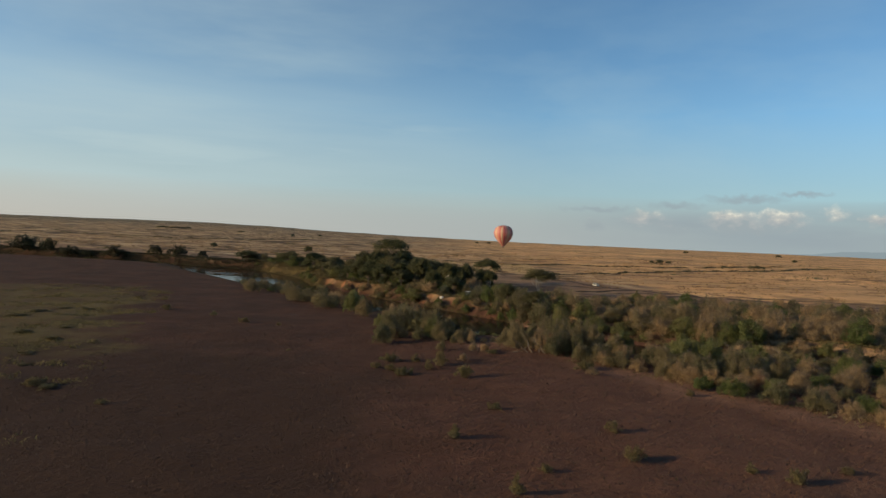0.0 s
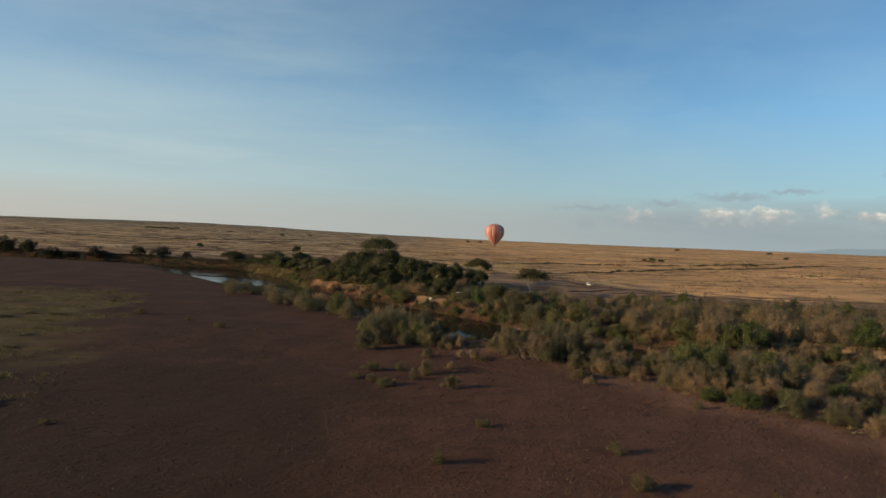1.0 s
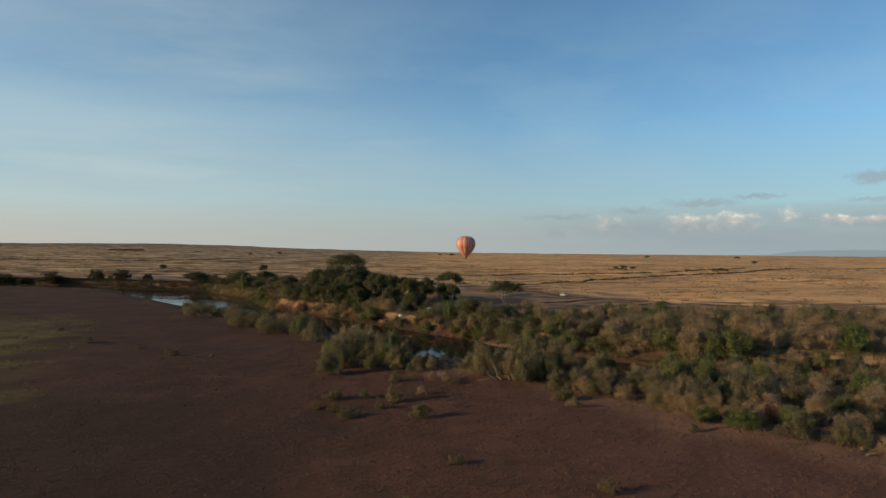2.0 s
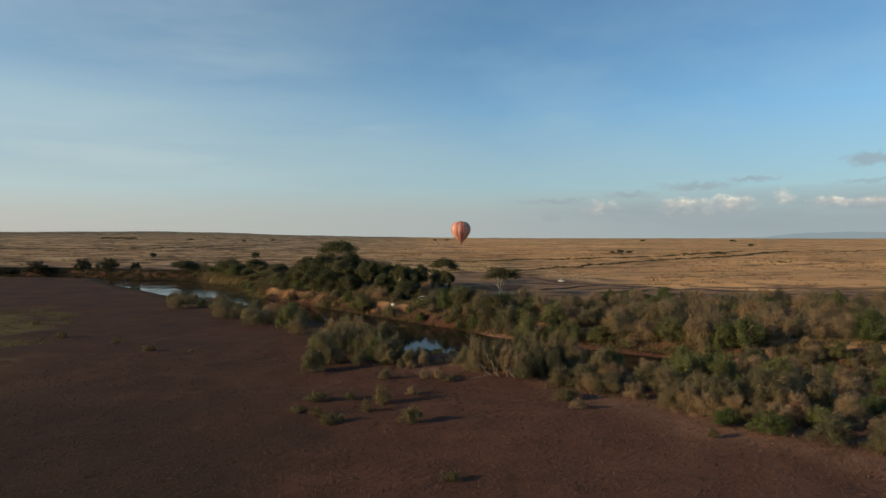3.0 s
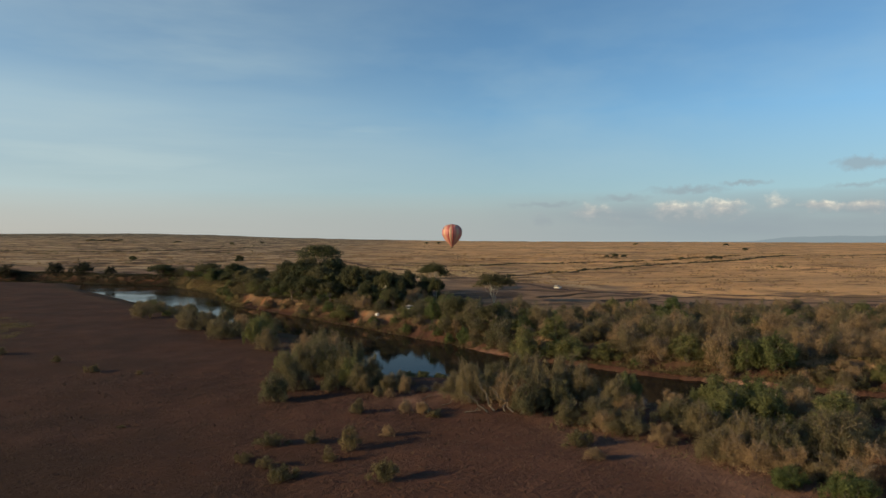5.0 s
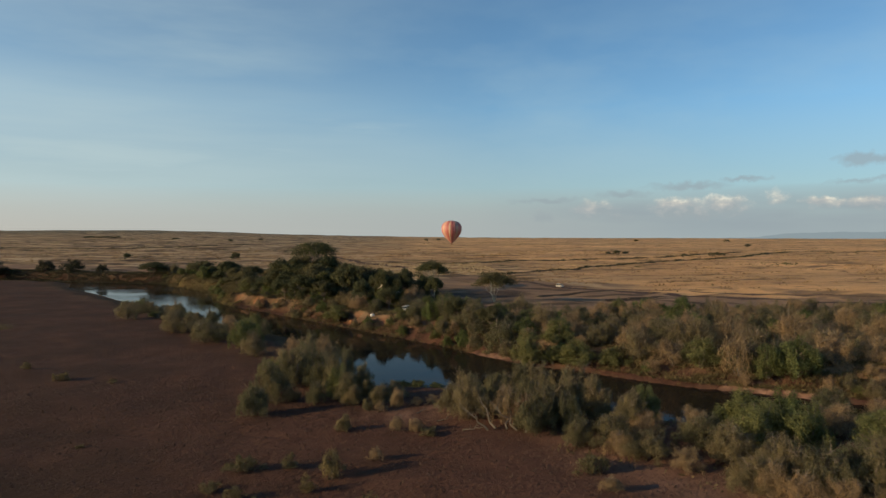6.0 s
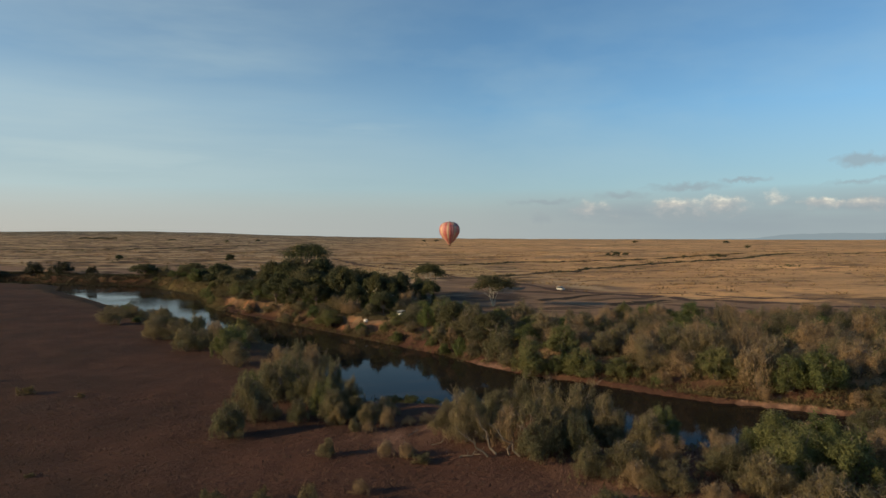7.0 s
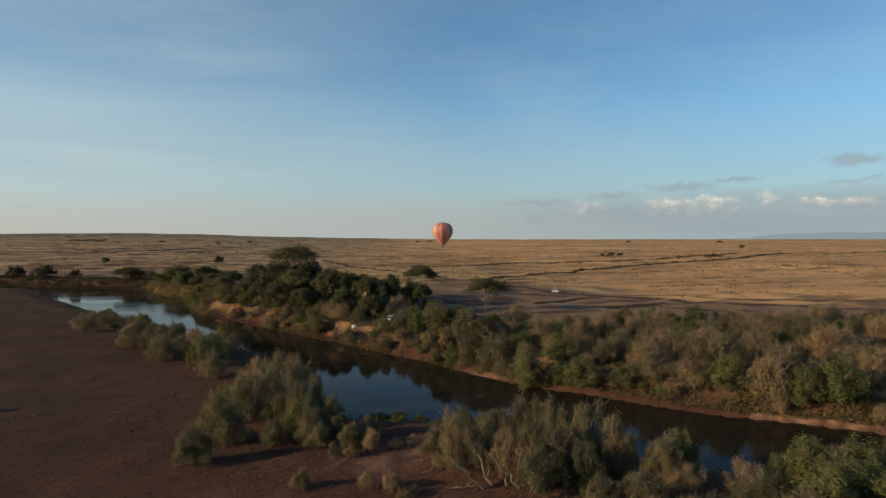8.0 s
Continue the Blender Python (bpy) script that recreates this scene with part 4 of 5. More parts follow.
def scatter(ring, gap, seed, keep=None):
    """Evenly loose points inside a polygon."""
    rng = random.Random(seed)
    xs, ys = [p[0] for p in ring], [p[1] for p in ring]
    pts, cells = [], {}
    tries = int((max(xs) - min(xs)) * (max(ys) - min(ys)) / gap ** 2 * 6)
    cand = np.array([(rng.uniform(min(xs), max(xs)), rng.uniform(min(ys), max(ys))) for _ in range(tries)])
    ok = inside(cand[:, 0], cand[:, 1], ring)
    for x, y in cand[ok]:
        c = (int(x // gap), int(y // gap))
        if any((x - u) ** 2 + (y - v) ** 2 < gap * gap for i in (-1, 0, 1) for j in (-1, 0, 1) for u, v in cells.get((c[0] + i, c[1] + j), ())):
            continue
        cells.setdefault(c, []).append((x, y))
        pts.append((float(x), float(y)))
    return pts


def part_of(line, lo, hi):
    return [p for p in line if lo <= p[0] <= hi]


def free(x, y):
    return all((x - u) ** 2 + (y - v) ** 2 > r * r for u, v, r in TAKEN)


rng = random.Random(5)
near_band = part_of(FIELD_EDGE, -110, 125) + part_of(NEAR_SHORE, -115, 130)[::-1]
for x, y in scatter(near_band, 5.0, 21):
    dn = float(to_line(np.array([x]), np.array([y]), NEAR_SHORE)[0])
    if dn < 2.0 or not free(x, y) or (-1 < x < 22 and 184 < y) or (-16 < x < 20 and 160 < y < 192):
        continue
    if x < -20 and dn > 19:
        continue
    if (-31 < x < -16 and y > 240) or (x > -6 and y > 204):
        continue
    if -20 <= x < 12 and rng.random() < 0.25:
        continue
    kind = rng.choices((OLIVE, GREEN, DRY), (6, 1, 2) if x < 40 else (4, 2, 4))[0]
    if x < -52 and rng.random() < 0.4:
        continue
    w = rng.uniform(4.4, 7.6)
    grow(kind, x, y, w, w * rng.uniform(0.62, 0.85) * (0.75 if x < -52 else 0.82 if x > 35 else 1.0))
far_band = part_of(FAR_SHORE, -160, 230) + part_of(FAR_EDGE, -180, 230)[::-1]
for x, y in scatter(far_band, 6.6, 22):
    df = float(to_line(np.array([x]), np.array([y]), FAR_SHORE)[0])
    if df < 2.8 or not free(x, y) or open_bank(x, y) > 0.5 or (meadow(x, y) > 0.3 and rng.random() < 0.6):
        continue
    if x < 25 and df < 12 and rng.random() < 0.25:
        continue
    kind = rng.choices((OLIVE, GREEN, DRY), (4, 4, 1) if x < 40 else (5, 2, 5))[0]
    w = rng.uniform(6.5, 11.5) if df > 10 else rng.uniform(4, 7)
    grow(kind, x, y, w, w * rng.uniform(0.5, 0.75))
# a fringe along the foot of the far bank
for (ax, ay), (bx, by) in zip(FAR_SHORE, FAR_SHORE[1:]):
    run = math.hypot(bx - ax, by - ay)
    if not -110 < (ax + bx) / 2 < 125:
        continue
    for i in range(int(run / (3.4 if ax > 8 else 4.0))):
        u = rng.random()
        off = rng.uniform(0.6, 6.0) if ax > 8 else rng.uniform(1.2, 9)
        x, y = ax + (bx - ax) * u - (by - ay) / run * off, ay + (by - ay) * u + (bx - ax) / run * off
        if not free(x, y) or open_bank(x, y) > 0.5 or (meadow(x, y) > 0.2 and rng.random() < 0.5):
            continue
        w = rng.uniform(3.2, 6.5)
        grow(rng.choices((OLIVE, GREEN, DRY), (4, 3, 2))[0], x, y, w, w * rng.uniform(0.55, 0.85))
for x, y, w, h in ((-10.9, 155, 4.6, 1.8), (-7.2, 141, 4.6, 2.0), (-5.2, 155.3, 3.0, 1.3), (0.4, 151, 3.8, 3.2), (5.4, 137.6, 3.6, 2.6),
                   (9.6, 112.7, 2.8, 1.3), (2.7, 95.5, 2.3, 1.5), (25.8, 99.7, 2.8, 1.6), (25.6, 87.3, 3.2, 1.9), (42.4, 79.1, 2.8, 2.0),
                   (9.4, 75.4, 2.2, 1.7), (13.7, 82.9, 2.0, 0.9)):
    settle(FIELD, x, y, w * 1.15, h * 1.2)
for x, y, w, h in ((31.6, 147.8, 5.0, 2.2), (-62.1, 218.4, 4.0, 1.8), (-76.1, 231.5, 3.4, 1.2), (-98, 247, 5, 1.8), (-55.8, 114, 2.4, 0.8),
                   (-73.2, 124.5, 4.8, 1.6), (38.6, 82.7, 2.0, 0.9), (45.6, 123.3, 1.8, 1.2), (-122, 279, 3.5, 1.3), (-37, 169.5, 1.6, 0.5),
                   (50.2, 82.6, 2.2, 0.7), (-10.2, 146.3, 3.0, 1.3), (-13.5, 149, 3.0, 1.2), (13, 165, 3.2, 1.2), (-2, 147, 2.4, 1.6), (-50, 214, 2.0, 0.8)):
    settle(FIELD, x, y, w * 1.15, h * 1.2)

for x, y, w, h in ((-132, 226, 9, 0.9), (-130, 238, 7, 0.7), (-111, 183, 8, 0.9), (-99, 176, 5, 0.7), (-94, 157, 5, 0.7), (-105, 194, 5, 0.7),
                   (-122, 238, 7, 0.7), (-132, 214, 8, 0.8), (-70, 123, 5, 0.9), (-86, 142, 4, 0.6)):
    settle(FIELD, x, y, w, h)
for x, y, w, h in ((8.7, 183.5, 2.6, 2.8), (11.8, 183, 3.2, 1.2), (14.5, 183.5, 3.6, 1.5), (3.6, 181, 2.6, 2.0), (1.0, 186, 4.2, 3.6), (-5.7, 189, 3.9, 3.6),
                   (-10.5, 191, 4, 3.0), (8.3, 168.3, 2.6, 2.4), (11.4, 168, 2.4, 1.6), (5.6, 156, 2.6, 1.6), (0.5, 170, 3.2, 2.4)):
    grow(OLIVE if x < 4 else DRY, x, y, w, h)


# ---- undergrowth, tufts and tussocks ----
def blades(name, places, count, size, slim, spread, mat, seed, label, category, rise=1.2):
    """One mesh of many small upright sprays."""
    r = np.random.RandomState(seed)
    places = np.array(places, float)
    z = height(places[:, 0], places[:, 1])
    c = np.column_stack([places[:, 0], places[:, 1], z])
    n = len(c) * count
    pick = np.repeat(np.arange(len(c)), count)
    s = size * np.repeat(r.uniform(0.6, 1.5, len(c)), count) * r.uniform(0.6, 1.3, n)
    at = c[pick] + np.column_stack([r.normal(0, spread, n), r.normal(0, spread, n), np.zeros(n)]) * (s / size)[:, None]
    a = r.normal(size=(n, 3)) * 0.6 + np.array([0, 0, rise])
    a /= np.linalg.norm(a, axis=1)[:, None]
    a[:, 2] = np.abs(a[:, 2])
    b = np.cross(a, r.normal(size=(n, 3)))
    b /= np.linalg.norm(b, axis=1)[:, None]
    v = np.empty((n, 4, 3))
    s = s[:, None]
    v[:, 0], v[:, 2] = at - a * s * 0.1, at + a * s
    v[:, 1], v[:, 3] = at + a * s * 0.45 + b * s * slim, at + a * s * 0.45 - b * s * slim
    me = bpy.data.meshes.new(name)
    me.vertices.add(n * 4)
    me.vertices.foreach_set("co", v.ravel())
    me.loops.add(n * 4)
    me.loops.foreach_set("vertex_index", np.arange(n * 4, dtype=np.int32))
    me.polygons.add(n)
    me.polygons.foreach_set("loop_start", np.arange(0, n * 4, 4, dtype=np.int32))
    me.update(calc_edges=True)
    me.materials.append(mat)
    tagged(new(name, me), label, category, kind="stuff")


def spots(n, seed, x0, x1, y0, y1, rule):
    r = np.random.RandomState(seed)
    x, y = r.uniform(x0, x1, n), r.uniform(y0, y1, n)
    ok = rule(x, y)
    return np.column_stack([x[ok], y[ok]])


def shore_gap(x, y):
    return to_line(x, y, FAR_SHORE)


blades("undergrowth", spots(34000, 31, -180, 200, 90, 560, lambda x, y: (inside(x, y, near_band) | inside(x, y, far_band)) & ~inside(x, y, RIVER) & (waves(x, y, 9, 25) > 0.0) & ((to_line(x, y, NEAR_SHORE) < 12) | (x > 22)) & (open_bank(x, y) < 0.5)),
       12, 0.55, 0.12, 0.9, M_BANK, 41, "dense low olive undergrowth along the river banks", "undergrowth", 0.5)
def shore_spots(n, seed, lo, hi, near, wide):
    """Loose points in a strip behind the far shore."""
    r = np.random.RandomState(seed)
    line = [p for p in FAR_SHORE if lo <= p[0] <= hi]
    legs = [math.hypot(q[0] - p[0], q[1] - p[1]) for p, q in zip(line, line[1:])]
    pick = r.choice(len(legs), n, p=np.array(legs) / sum(legs))
    a, b = np.array(line)[pick], np.array(line)[pick + 1]
    d = (b - a) / np.array(legs)[pick][:, None]
    u, off = r.uniform(0, 1, (n, 1)), near + (wide - near) * r.uniform(0, 1, n) ** 1.2
    p = a + (b - a) * u + np.column_stack([-d[:, 1], d[:, 0]]) * off[:, None]
    keep = (waves(p[:, 0], p[:, 1], 7, 27) + 0.6 * waves(p[:, 0], p[:, 1], 26, 28) > -0.25) & ~inside(p[:, 0], p[:, 1], RIVER) & (open_bank(p[:, 0], p[:, 1]) < np.where(p[:, 0] < -30, 0.3, 0.55))
    return p[keep]


blades("bank_growth", shore_spots(17000, 37, -160, 140, 1.5, 19),
       18, 0.62, 0.10, 0.7, M_BANK, 47, "mixed low scrub and dry grass on the river bank", "undergrowth", 0.5)
# scrub in the darkened leaf colour, standing in for shade on the bank
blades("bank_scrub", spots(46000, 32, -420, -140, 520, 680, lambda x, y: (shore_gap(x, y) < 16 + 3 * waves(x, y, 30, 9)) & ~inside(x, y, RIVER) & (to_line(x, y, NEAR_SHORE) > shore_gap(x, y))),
       14, 0.8, 0.20, 1.0, M_SCRUB, 42, "scrub covering a river bank, its shade put into dark leaves", "undergrowth", 0.45)
blades("dry_stubble", spots(24000, 33, -80, 75, 60, 215, lambda x, y: (waves(x, y, 9, 14) > -0.5) & (to_line(x, y, NEAR_SHORE) > 10) & (y < 330 - x * 2)),
       2, 0.28, 0.16, 0.12, M_STUBBLE, 43, "short dry burnt grass stubble", "grass")
blades("green_tussocks", spots(9000, 34, -190, -45, 90, 330, lambda x, y: (waves(x, y, 26, 15) + 0.6 * waves(x, y, 9, 16) > 0.15) & (x < -72 - 0.30 * (y - 150))),
       12, 0.42, 0.16, 0.75, M_TUSSOCK, 44, "low yellow-green grass tussocks", "grass")
blades("meadow_grass", spots(16000, 38, -150, -55, 390, 600, lambda x, y: (meadow(x, y) > 0.2) & ~inside(x, y, RIVER) & (waves(x, y, 8, 35) > -0.45) & (to_line(x, y, NEAR_SHORE) > shore_gap(x, y))),
       6, 0.6, 0.2, 0.5, M_TUSSOCK, 48, "rough olive-green grass on a low river bank", "grass", 0.7)
blades("plain_tussocks", spots(70000, 35, -600, 700, 330, 1250, lambda x, y: (waves(x / 4, y, 30, 17) + 0.5 * waves(x / 2, y, 12, 18) > 0.55) & ~inside(x, y, far_band) & (shore_gap(x, y) > 12) & (to_line(x, y, FAR_EDGE) > 95) & ~inside(x, y, RIVER) & (to_line(x, y, NEAR_SHORE) > shore_gap(x, y))),
       4, 0.85, 0.30, 0.7, M_STRAW, 45, "dry straw tussocks scattered over the plain", "grass", 0.8)
blades("pale_tussocks", spots(5200, 39, -30, 88, 548, 730, lambda x, y: waves(x / 3, y, 13, 40) + 0.4 * waves(x, y, 7, 42) > 0.15),
       7, 0.75, 0.22, 0.7, M_PALE_GRASS, 49, "pale bleached grass tussocks in loose rows", "grass", 0.8)
blades("plain_scrub", spots(11000, 36, -1000, 1000, 560, 2200, lambda x, y: waves(x / 3, y, 70, 19) + 0.3 * smooth(100, -400, x) > 0.8),
       9, 1.1, 0.35, 1.2, M_ACACIA, 46, "scattered dark low bushes on the far plain", "bush", 0.6)
for x, y, w, h in ((312, 998, 11, 7.5), (326, 1004, 9, 5.5), (301, 1002, 7, 5), (360, 890, 7, 4.5), (411, 926, 8, 5), (421, 931, 9, 5.5), (432, 938, 7, 4), (712, 1407, 12, 8),
                   (824, 2364, 18, 9), (1114, 2312, 20, 9), (-258, 780, 7.5, 8.0), (-154, 790, 10, 9), (-403, 1843, 12, 8), (-369, 2066, 13, 8), (-587, 2009, 22, 6),
                   (129, 2724, 16, 9), (175, 2693, 17, 9)):
    settle(TREES, x, y, w, h)
for i in range(9):
    settle(TREES, -866 + 11 * i, 2108 + 4 * math.sin(2.3 * i), 17, 5.5 + 1.2 * math.sin(1.7 * i))


# ---- tracks over the plain ----
def track(name, points, wide, mat, label):
    """A narrow strip lying on the ground, such as a worn track."""
    verts, faces = [], []
    fine = []
    for a, b in zip(points, points[1:]):
        n = max(2, int(math.hypot(b[0] - a[0], b[1] - a[1]) / 6))
        fine += [(a[0] + (b[0] - a[0]) * i / n, a[1] + (b[1] - a[1]) * i / n) for i in range(n)]
    fine.append(points[-1])
    for k in range(3):
        fine = [fine[0]] + [((p[0] + q[0] + r[0]) / 3, (p[1] + q[1] + r[1]) / 3) for p, q, r in zip(fine, fine[1:], fine[2:])] + [fine[-1]]
    for i, (x, y) in enumerate(fine):
        (ax, ay), (bx, by) = fine[max(i - 1, 0)], fine[min(i + 1, len(fine) - 1)]
        d = Vector((bx - ax, by - ay)).normalized()
        w = wide * (0.5 + 0.16 * math.sin(i * 0.9) + 0.1 * math.sin(i * 0.37))
        for s in (-1, -0.5, 0, 0.5, 1):
            px, py = x - d.y * w * s, y + d.x * w * s
            verts.append((px, py, ground_z(px, py) + (0.10 if abs(s) < 1 else -0.05)))
    for i in range(len(fine) - 1):
        for k in range(4):
            a = i * 5 + k
            faces.append((a, a + 5, a + 6, a + 1))
    tagged(mesh_object(name, verts, faces, mat, smooth_faces=True), label, "track", kind="structure")


# ---- hot-air balloon ----
def build_balloon():
    top, gores = Vector((77.0, 900.0, 46.7)), 24
    H, R = 27.6, 11.8
    root = new("hot_air_balloon")
    root.location = (top.x, top.y, top.z - H)
    prof = []
    for i in range(25):
        u = i / 24
        z = H * u
        if u < 0.62:
            k = u / 0.62
            r = 1.0 + (R - 1.0) * math.sin(k * 1.5708) ** 1.05
        else:
            k = (u - 0.62) / 0.38
            r = R * math.sqrt(max(0.0, 1 - k ** 2.6))
        prof.append((r, z))
    mats = [plain_material("coral_fabric", (0.35, 0.088, 0.075), (0.41, 0.105, 0.088), 0.3, 0.55),
            plain_material("salmon_fabric", (0.42, 0.165, 0.135), (0.48, 0.195, 0.16), 0.3, 0.55),
            plain_material("gold_fabric", (0.43, 0.27, 0.18), (0.50, 0.32, 0.215), 0.3, 0.55)]
    meshes = {}
    order = [0, 1, 2, 1, 0, 2]
    for g in range(gores):
        k = order[g % 6]
        if k not in meshes:
            verts, faces = [], []
            half = math.pi / gores
            for r, z in prof:
                for j in range(5):
                    a = -half + 2 * half * j / 4
                    rr = r * (1 + 0.035 * math.cos(a / half * 1.5708))
                    verts.append((rr * math.cos(a), rr * math.sin(a), z))
            for i in range(len(prof) - 1):
                for j in range(4):
                    a = i * 5 + j
                    faces.append((a, a + 1, a + 6, a + 5))
            ob = mesh_object("gore", verts, faces, mats[k], root, smooth_faces=True)
            meshes[k] = ob.data
        else:
            ob = new("gore", meshes[k])
            ob.parent = root
        ob.rotation_euler = (0, 0, 2 * math.pi * g / gores)
    bm = bmesh.new()
    bmesh.ops.create_cube(bm, size=1.0, matrix=Matrix.Translation((0, 0, -1.2)) @ Matrix.Diagonal((2.0, 1.5, 1.1, 1)))
    bmesh.ops.bevel(bm, geom=bm.edges[:], offset=0.12, segments=2, affect='EDGES')
    part("basket", bm, plain_material("wicker", (0.10, 0.06, 0.03), (0.18, 0.11, 0.06), 4, 0.9), root, "dark wicker basket")
    verts, faces = [], []
    for sx in (-0.9, 0.9):
        for sy in (-0.65, 0.65):
            limb_points(verts, faces, [(sx, sy, -0.7), (sx * 0.95, sy * 0.95, 0.3)], 0.05, 0.05, 5)
    mesh_object("burner_frame", verts, faces, M_BARK, root)
    tagged(root, "coral and gold striped hot-air balloon in flight", "balloon")


build_balloon()
track("dirt_track", [(330, 300), (194, 334), (150, 361), (128, 392), (97, 420), (85, 459), (77, 501), (53, 545), (19, 655), (-22, 740), (-60, 900)], 9, M_TRACK,
      "worn brown dirt track across dry grass")
track("dirt_track", [(300, 350), (221, 368), (163, 384), (143, 404), (111, 415), (98, 424)], 5, M_TRACK, "faint side track across dry grass")
DRAINS = ([(900, 1130), (765, 1118), (629, 1108), (528, 1005), (448, 909), (363, 826), (288, 768), (219, 695), (155, 622), (111, 580), (82, 553)],
          [(520, 1060), (427, 989), (336, 889), (270, 847), (201, 796), (141, 797), (104, 748), (56, 724), (0, 745)],
          [(-760, 1230), (-611, 1218), (-522, 1212), (-424, 1183), (-361, 1317), (-293, 1517)])
for points, wide in zip(DRAINS, (11, 11, 20)):
    track("drainage_line", points, wide, M_RUT_STREAK, "dark shallow drainage line through golden grass")
# two short dark strips on the ground near the dirt track
for points, wide in (([(72, 374), (93, 391), (116, 403)], 5), ([(99, 358), (113, 362), (128, 370)], 7)):
    track("dark_streak", points, wide, M_RUT_STREAK, "dark narrow streak across dry grass")


def along(points, gap, spread, seed):
    """Loose points along a line."""
    r = np.random.RandomState(seed)
    out = []
    for a, b in zip(points, points[1:]):
        n = int(math.hypot(b[0] - a[0], b[1] - a[1]) / gap)
        u = r.uniform(0, 1, (n, 1))
        out.append(np.array(a) + (np.array(b) - np.array(a)) * u + r.normal(0, spread, (n, 2)))
    out = np.concatenate(out)
    return out[waves(out[:, 0], out[:, 1], 40, seed) > -0.5]


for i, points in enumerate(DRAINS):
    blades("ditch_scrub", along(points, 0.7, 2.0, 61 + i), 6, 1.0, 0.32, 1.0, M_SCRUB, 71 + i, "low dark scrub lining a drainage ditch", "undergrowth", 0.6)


# ---- dead wood on the near bank ----
def dead_wood(x, y, turn, lying, size, seed):
    rng = random.Random(seed)
    verts, faces = [], []
    main = bent(rng, (0, 0, 0.12), (size, 0.1 * size, 0.28 * size if lying else 0.9 * size), 0.12 * size, 6)
    limb_points(verts, faces, main, 0.058 * size ** 0.7, 0.022, 7)
    for i in (2, 3, 4, 5):
        s = main[i]
        e = s + Vector((rng.uniform(0.1, 0.5), rng.uniform(-0.5, 0.5), rng.uniform(0.15, 0.6))) * size * 0.6
        limb_points(verts, faces, bent(rng, s, e, 0.07 * size, 4), 0.044, 0.014, 6)
        f = s.lerp(e, 0.6)
        limb_points(verts, faces, bent(rng, f, f + Vector((rng.uniform(-.3, .3), rng.uniform(-.4, .4), rng.uniform(0.1, .4))) * size * 0.5, 0.04, 3), 0.017, 0.007, 5)
    ob = mesh_object("dead_branch", verts, faces, M_DEAD)
    ob.matrix_basis = pose(x, y, ground_z(x, y), 0, 0, turn)
    tagged(ob, "bleached bare dead branch on the brown bank", "branch", "dead branches")


dead_wood(17.8, 166.0, -25, True, 3.0, 1)
dead_wood(22.6, 166.2, 110, False, 5.0, 2)
dead_wood(21.4, 165.4, 160, False, 4.2, 3)
dead_wood(11.5, 177.0, 30, True, 2.0, 4)
dead_wood(25.5, 165.0, 140, False, 4.4, 6)
dead_wood(26.5, 163.6, 60, False, 4.0, 7)
dead_wood(24.2, 165.6, 70, False, 4.4, 8)
dead_wood(14.5, 172.0, 10, True, 1.8, 9)
dead_wood(62.5, 109.5, -35, True, 1.5, 5)


def boulder(x, y, size, seed, label, mat):
    bm = bmesh.new()
    bmesh.ops.create_icosphere(bm, subdivisions=2, radius=size)
    for v in bm.verts:
        v.co *= 1 + 0.25 * noise.noise(v.co / size * 1.3 + Vector((seed, 0, 0)))
        v.co.z *= 0.7
    ob = part("boulder", bm, mat, None, label, True)
    ob.location = (x, y, ground_z(x, y) + size * 0.35)
    tagged(ob, label, "rock")


M_ROCK = plain_material("pale_rock", (0.55, 0.52, 0.47), (0.75, 0.72, 0.66), 3, 0.9, 0, 0.05)
boulder(0.2, 316.0, 0.95, 3, "pale boulder among bank shrubs", M_ROCK)


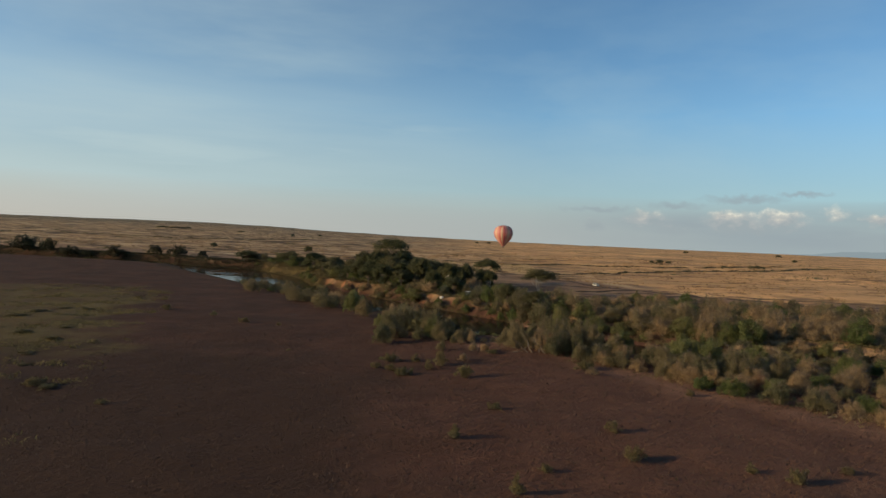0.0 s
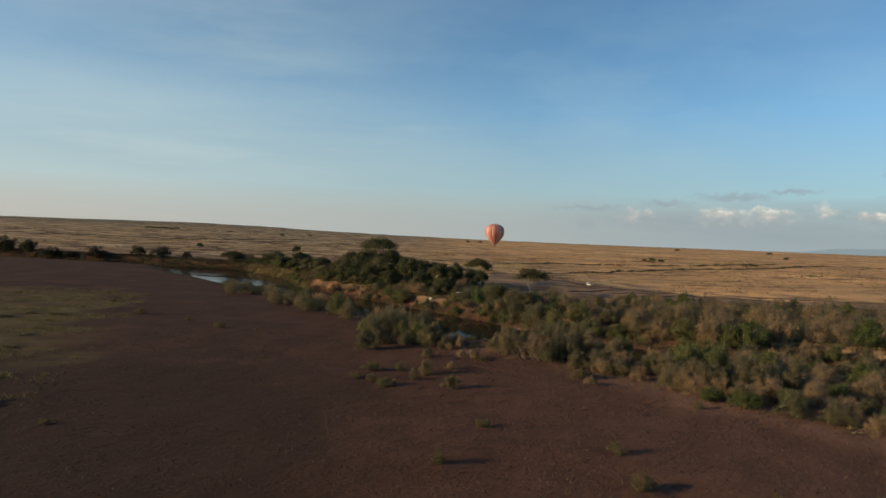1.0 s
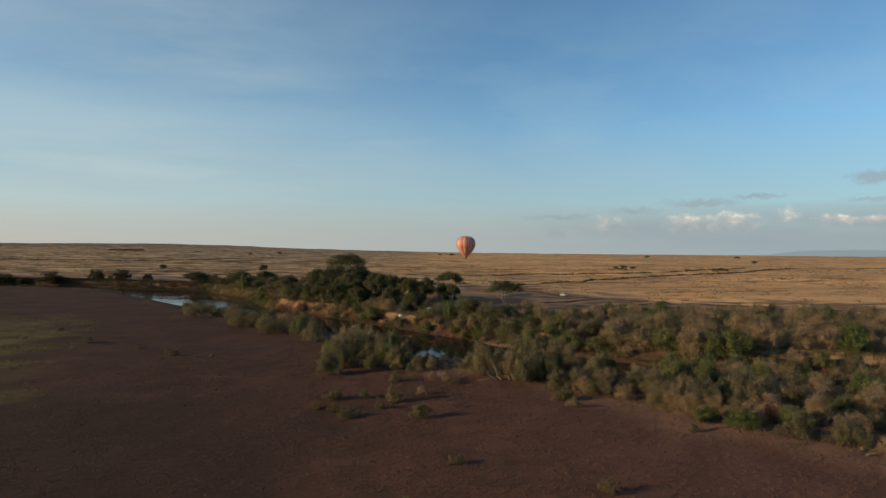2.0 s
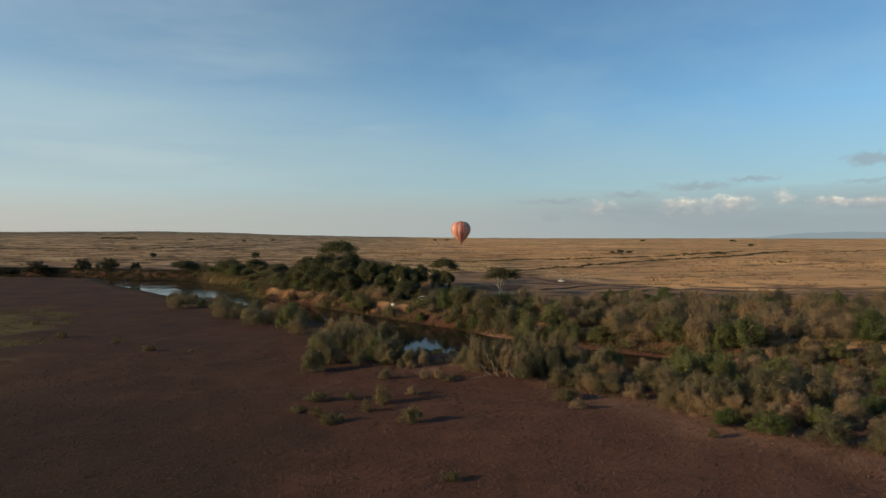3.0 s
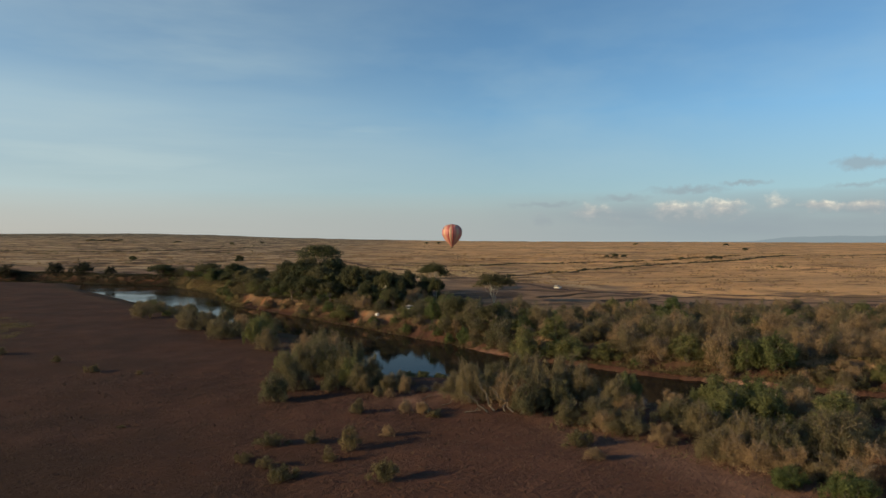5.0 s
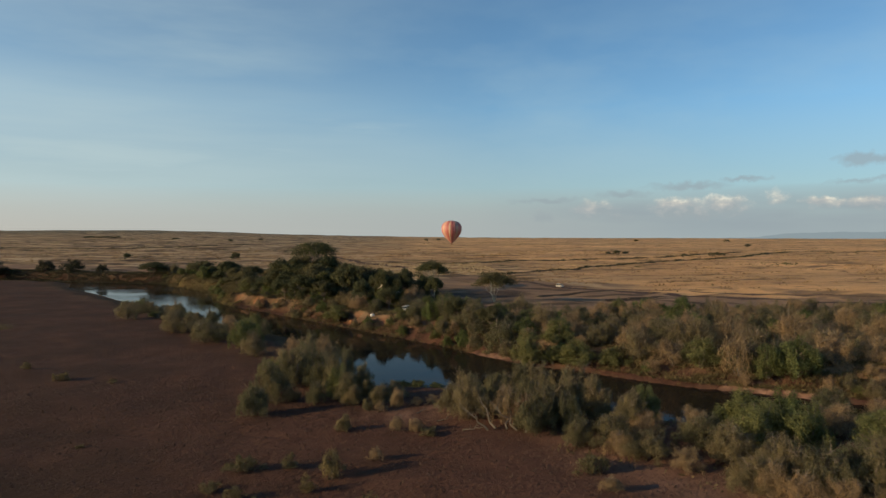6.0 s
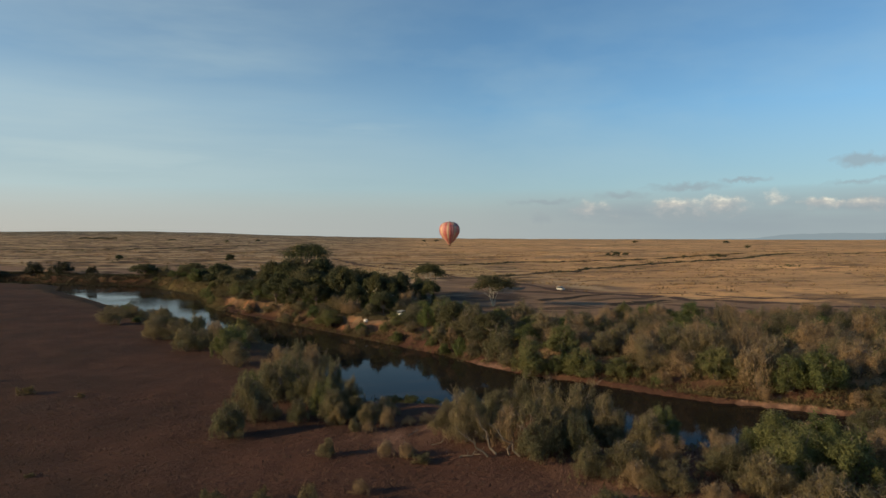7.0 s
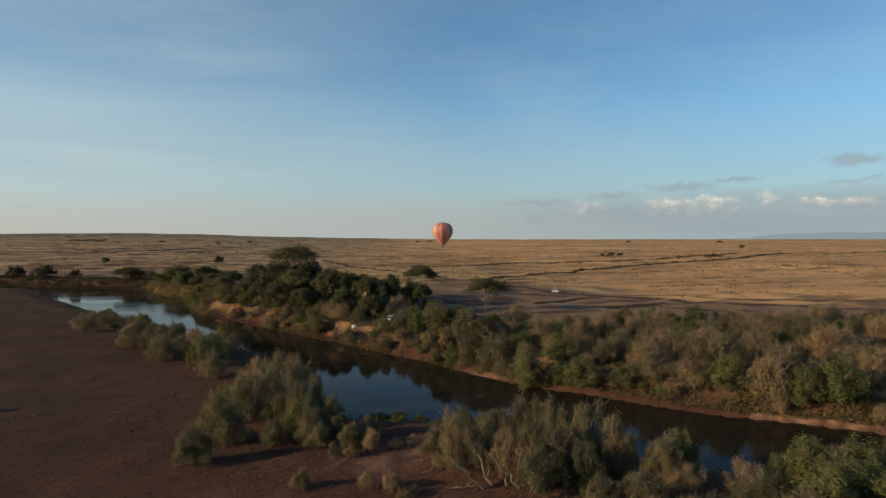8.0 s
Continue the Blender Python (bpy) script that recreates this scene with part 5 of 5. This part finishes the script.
# ---- off-road vehicles ----
def vehicle(name, x, y, turn, body_mat, roof_mat, label):
    root = new(name)
    root.matrix_basis = pose(x, y, ground_z(x, y) + 0.02, 0, 0, turn)
    glass = plain_material(name + "_glass", (0.02, 0.025, 0.03), (0.03, 0.035, 0.04), 1, 0.08)
    rubber = plain_material(name + "_tyre", (0.02, 0.02, 0.02), (0.035, 0.032, 0.03), 5, 0.9)
    steel = plain_material(name + "_rim", (0.35, 0.34, 0.32), (0.45, 0.44, 0.42), 5, 0.5, 0.6)

    def block(part_name, size, at, mat, taper=1.0, bevel=0.08, lab=""):
        bm = bmesh.new()
        bmesh.ops.create_cube(bm, size=1.0, matrix=Matrix.Translation(at) @ Matrix.Diagonal((*size, 1)))
        if taper != 1.0:
            for v in bm.verts:
                if v.co.z > at[2]:
                    v.co.x = at[0] + (v.co.x - at[0]) * taper
                    v.co.y = at[1] + (v.co.y - at[1]) * (1 - (1 - taper) * 0.5)
        bmesh.ops.bevel(bm, geom=bm.edges[:], offset=bevel, segments=2, affect='EDGES')
        return part(part_name, bm, mat, root, lab)

    block("body", (4.6, 1.8, 0.75), (0, 0, 0.82), body_mat)
    block("bonnet", (1.3, 1.6, 0.30), (1.55, 0, 1.26), body_mat)
    block("cabin", (3.0, 1.66, 0.72), (-0.62, 0, 1.52), glass, 0.92, 0.06, "dark tinted cabin glass")
    for px in (-1.95, -0.9, 0.25, 0.78):
        for s in (-1, 1):
            block("pillar", (0.10, 0.06, 0.72), (px, 0.82 * s, 1.52), body_mat, 1.0, 0.02)
    block("roof", (3.1, 1.72, 0.12), (-0.66, 0, 1.94), roof_mat, 1.0, 0.05, "pale painted roof")
    block("bumper", (0.16, 1.7, 0.22), (2.36, 0, 0.62), steel, 1.0, 0.04)
    for px in (-1.4, 1.45):
        for s in (-1, 1):
            bm = bmesh.new()
            bmesh.ops.create_cone(bm, cap_ends=True, segments=20, radius1=0.40, radius2=0.40, depth=0.26, matrix=Matrix.Translation((px, 0.82 * s, 0.40)) @ Matrix.Rotation(radians(90), 4, 'X'))
            bmesh.ops.bevel(bm, geom=[e for e in bm.edges if len(e.link_faces) == 2 and e.calc_face_angle(0) > 1], offset=0.05, segments=2, affect='EDGES')
            wheel = part("tyre", bm, rubber, root)
            bm = bmesh.new()
            bmesh.ops.create_cone(bm, cap_ends=True, segments=16, radius1=0.21, radius2=0.21, depth=0.30, matrix=Matrix.Translation((px, 0.82 * s, 0.40)) @ Matrix.Rotation(radians(90), 4, 'X'))
            part("rim", bm, steel, wheel)
    for s in (-1, 1):
        block("headlight", (0.06, 0.26, 0.18), (2.31, 0.62 * s, 1.0), steel, 1.0, 0.02)
    tagged(root, label, "vehicle")


M_WHITE = plain_material("white_paint", (0.31, 0.29, 0.26), (0.40, 0.38, 0.35), 1.5, 0.35)
M_CREAM = plain_material("cream_paint", (0.46, 0.44, 0.40), (0.58, 0.56, 0.51), 1.5, 0.4)
vehicle("off_road_vehicle", 95.0, 427.0, -62, M_WHITE, M_WHITE, "white off-road vehicle standing on a dirt track")
vehicle("safari_vehicle", 12.6, 321.5, 62, M_CREAM, M_CREAM, "cream-white off-road vehicle parked among shrubs")
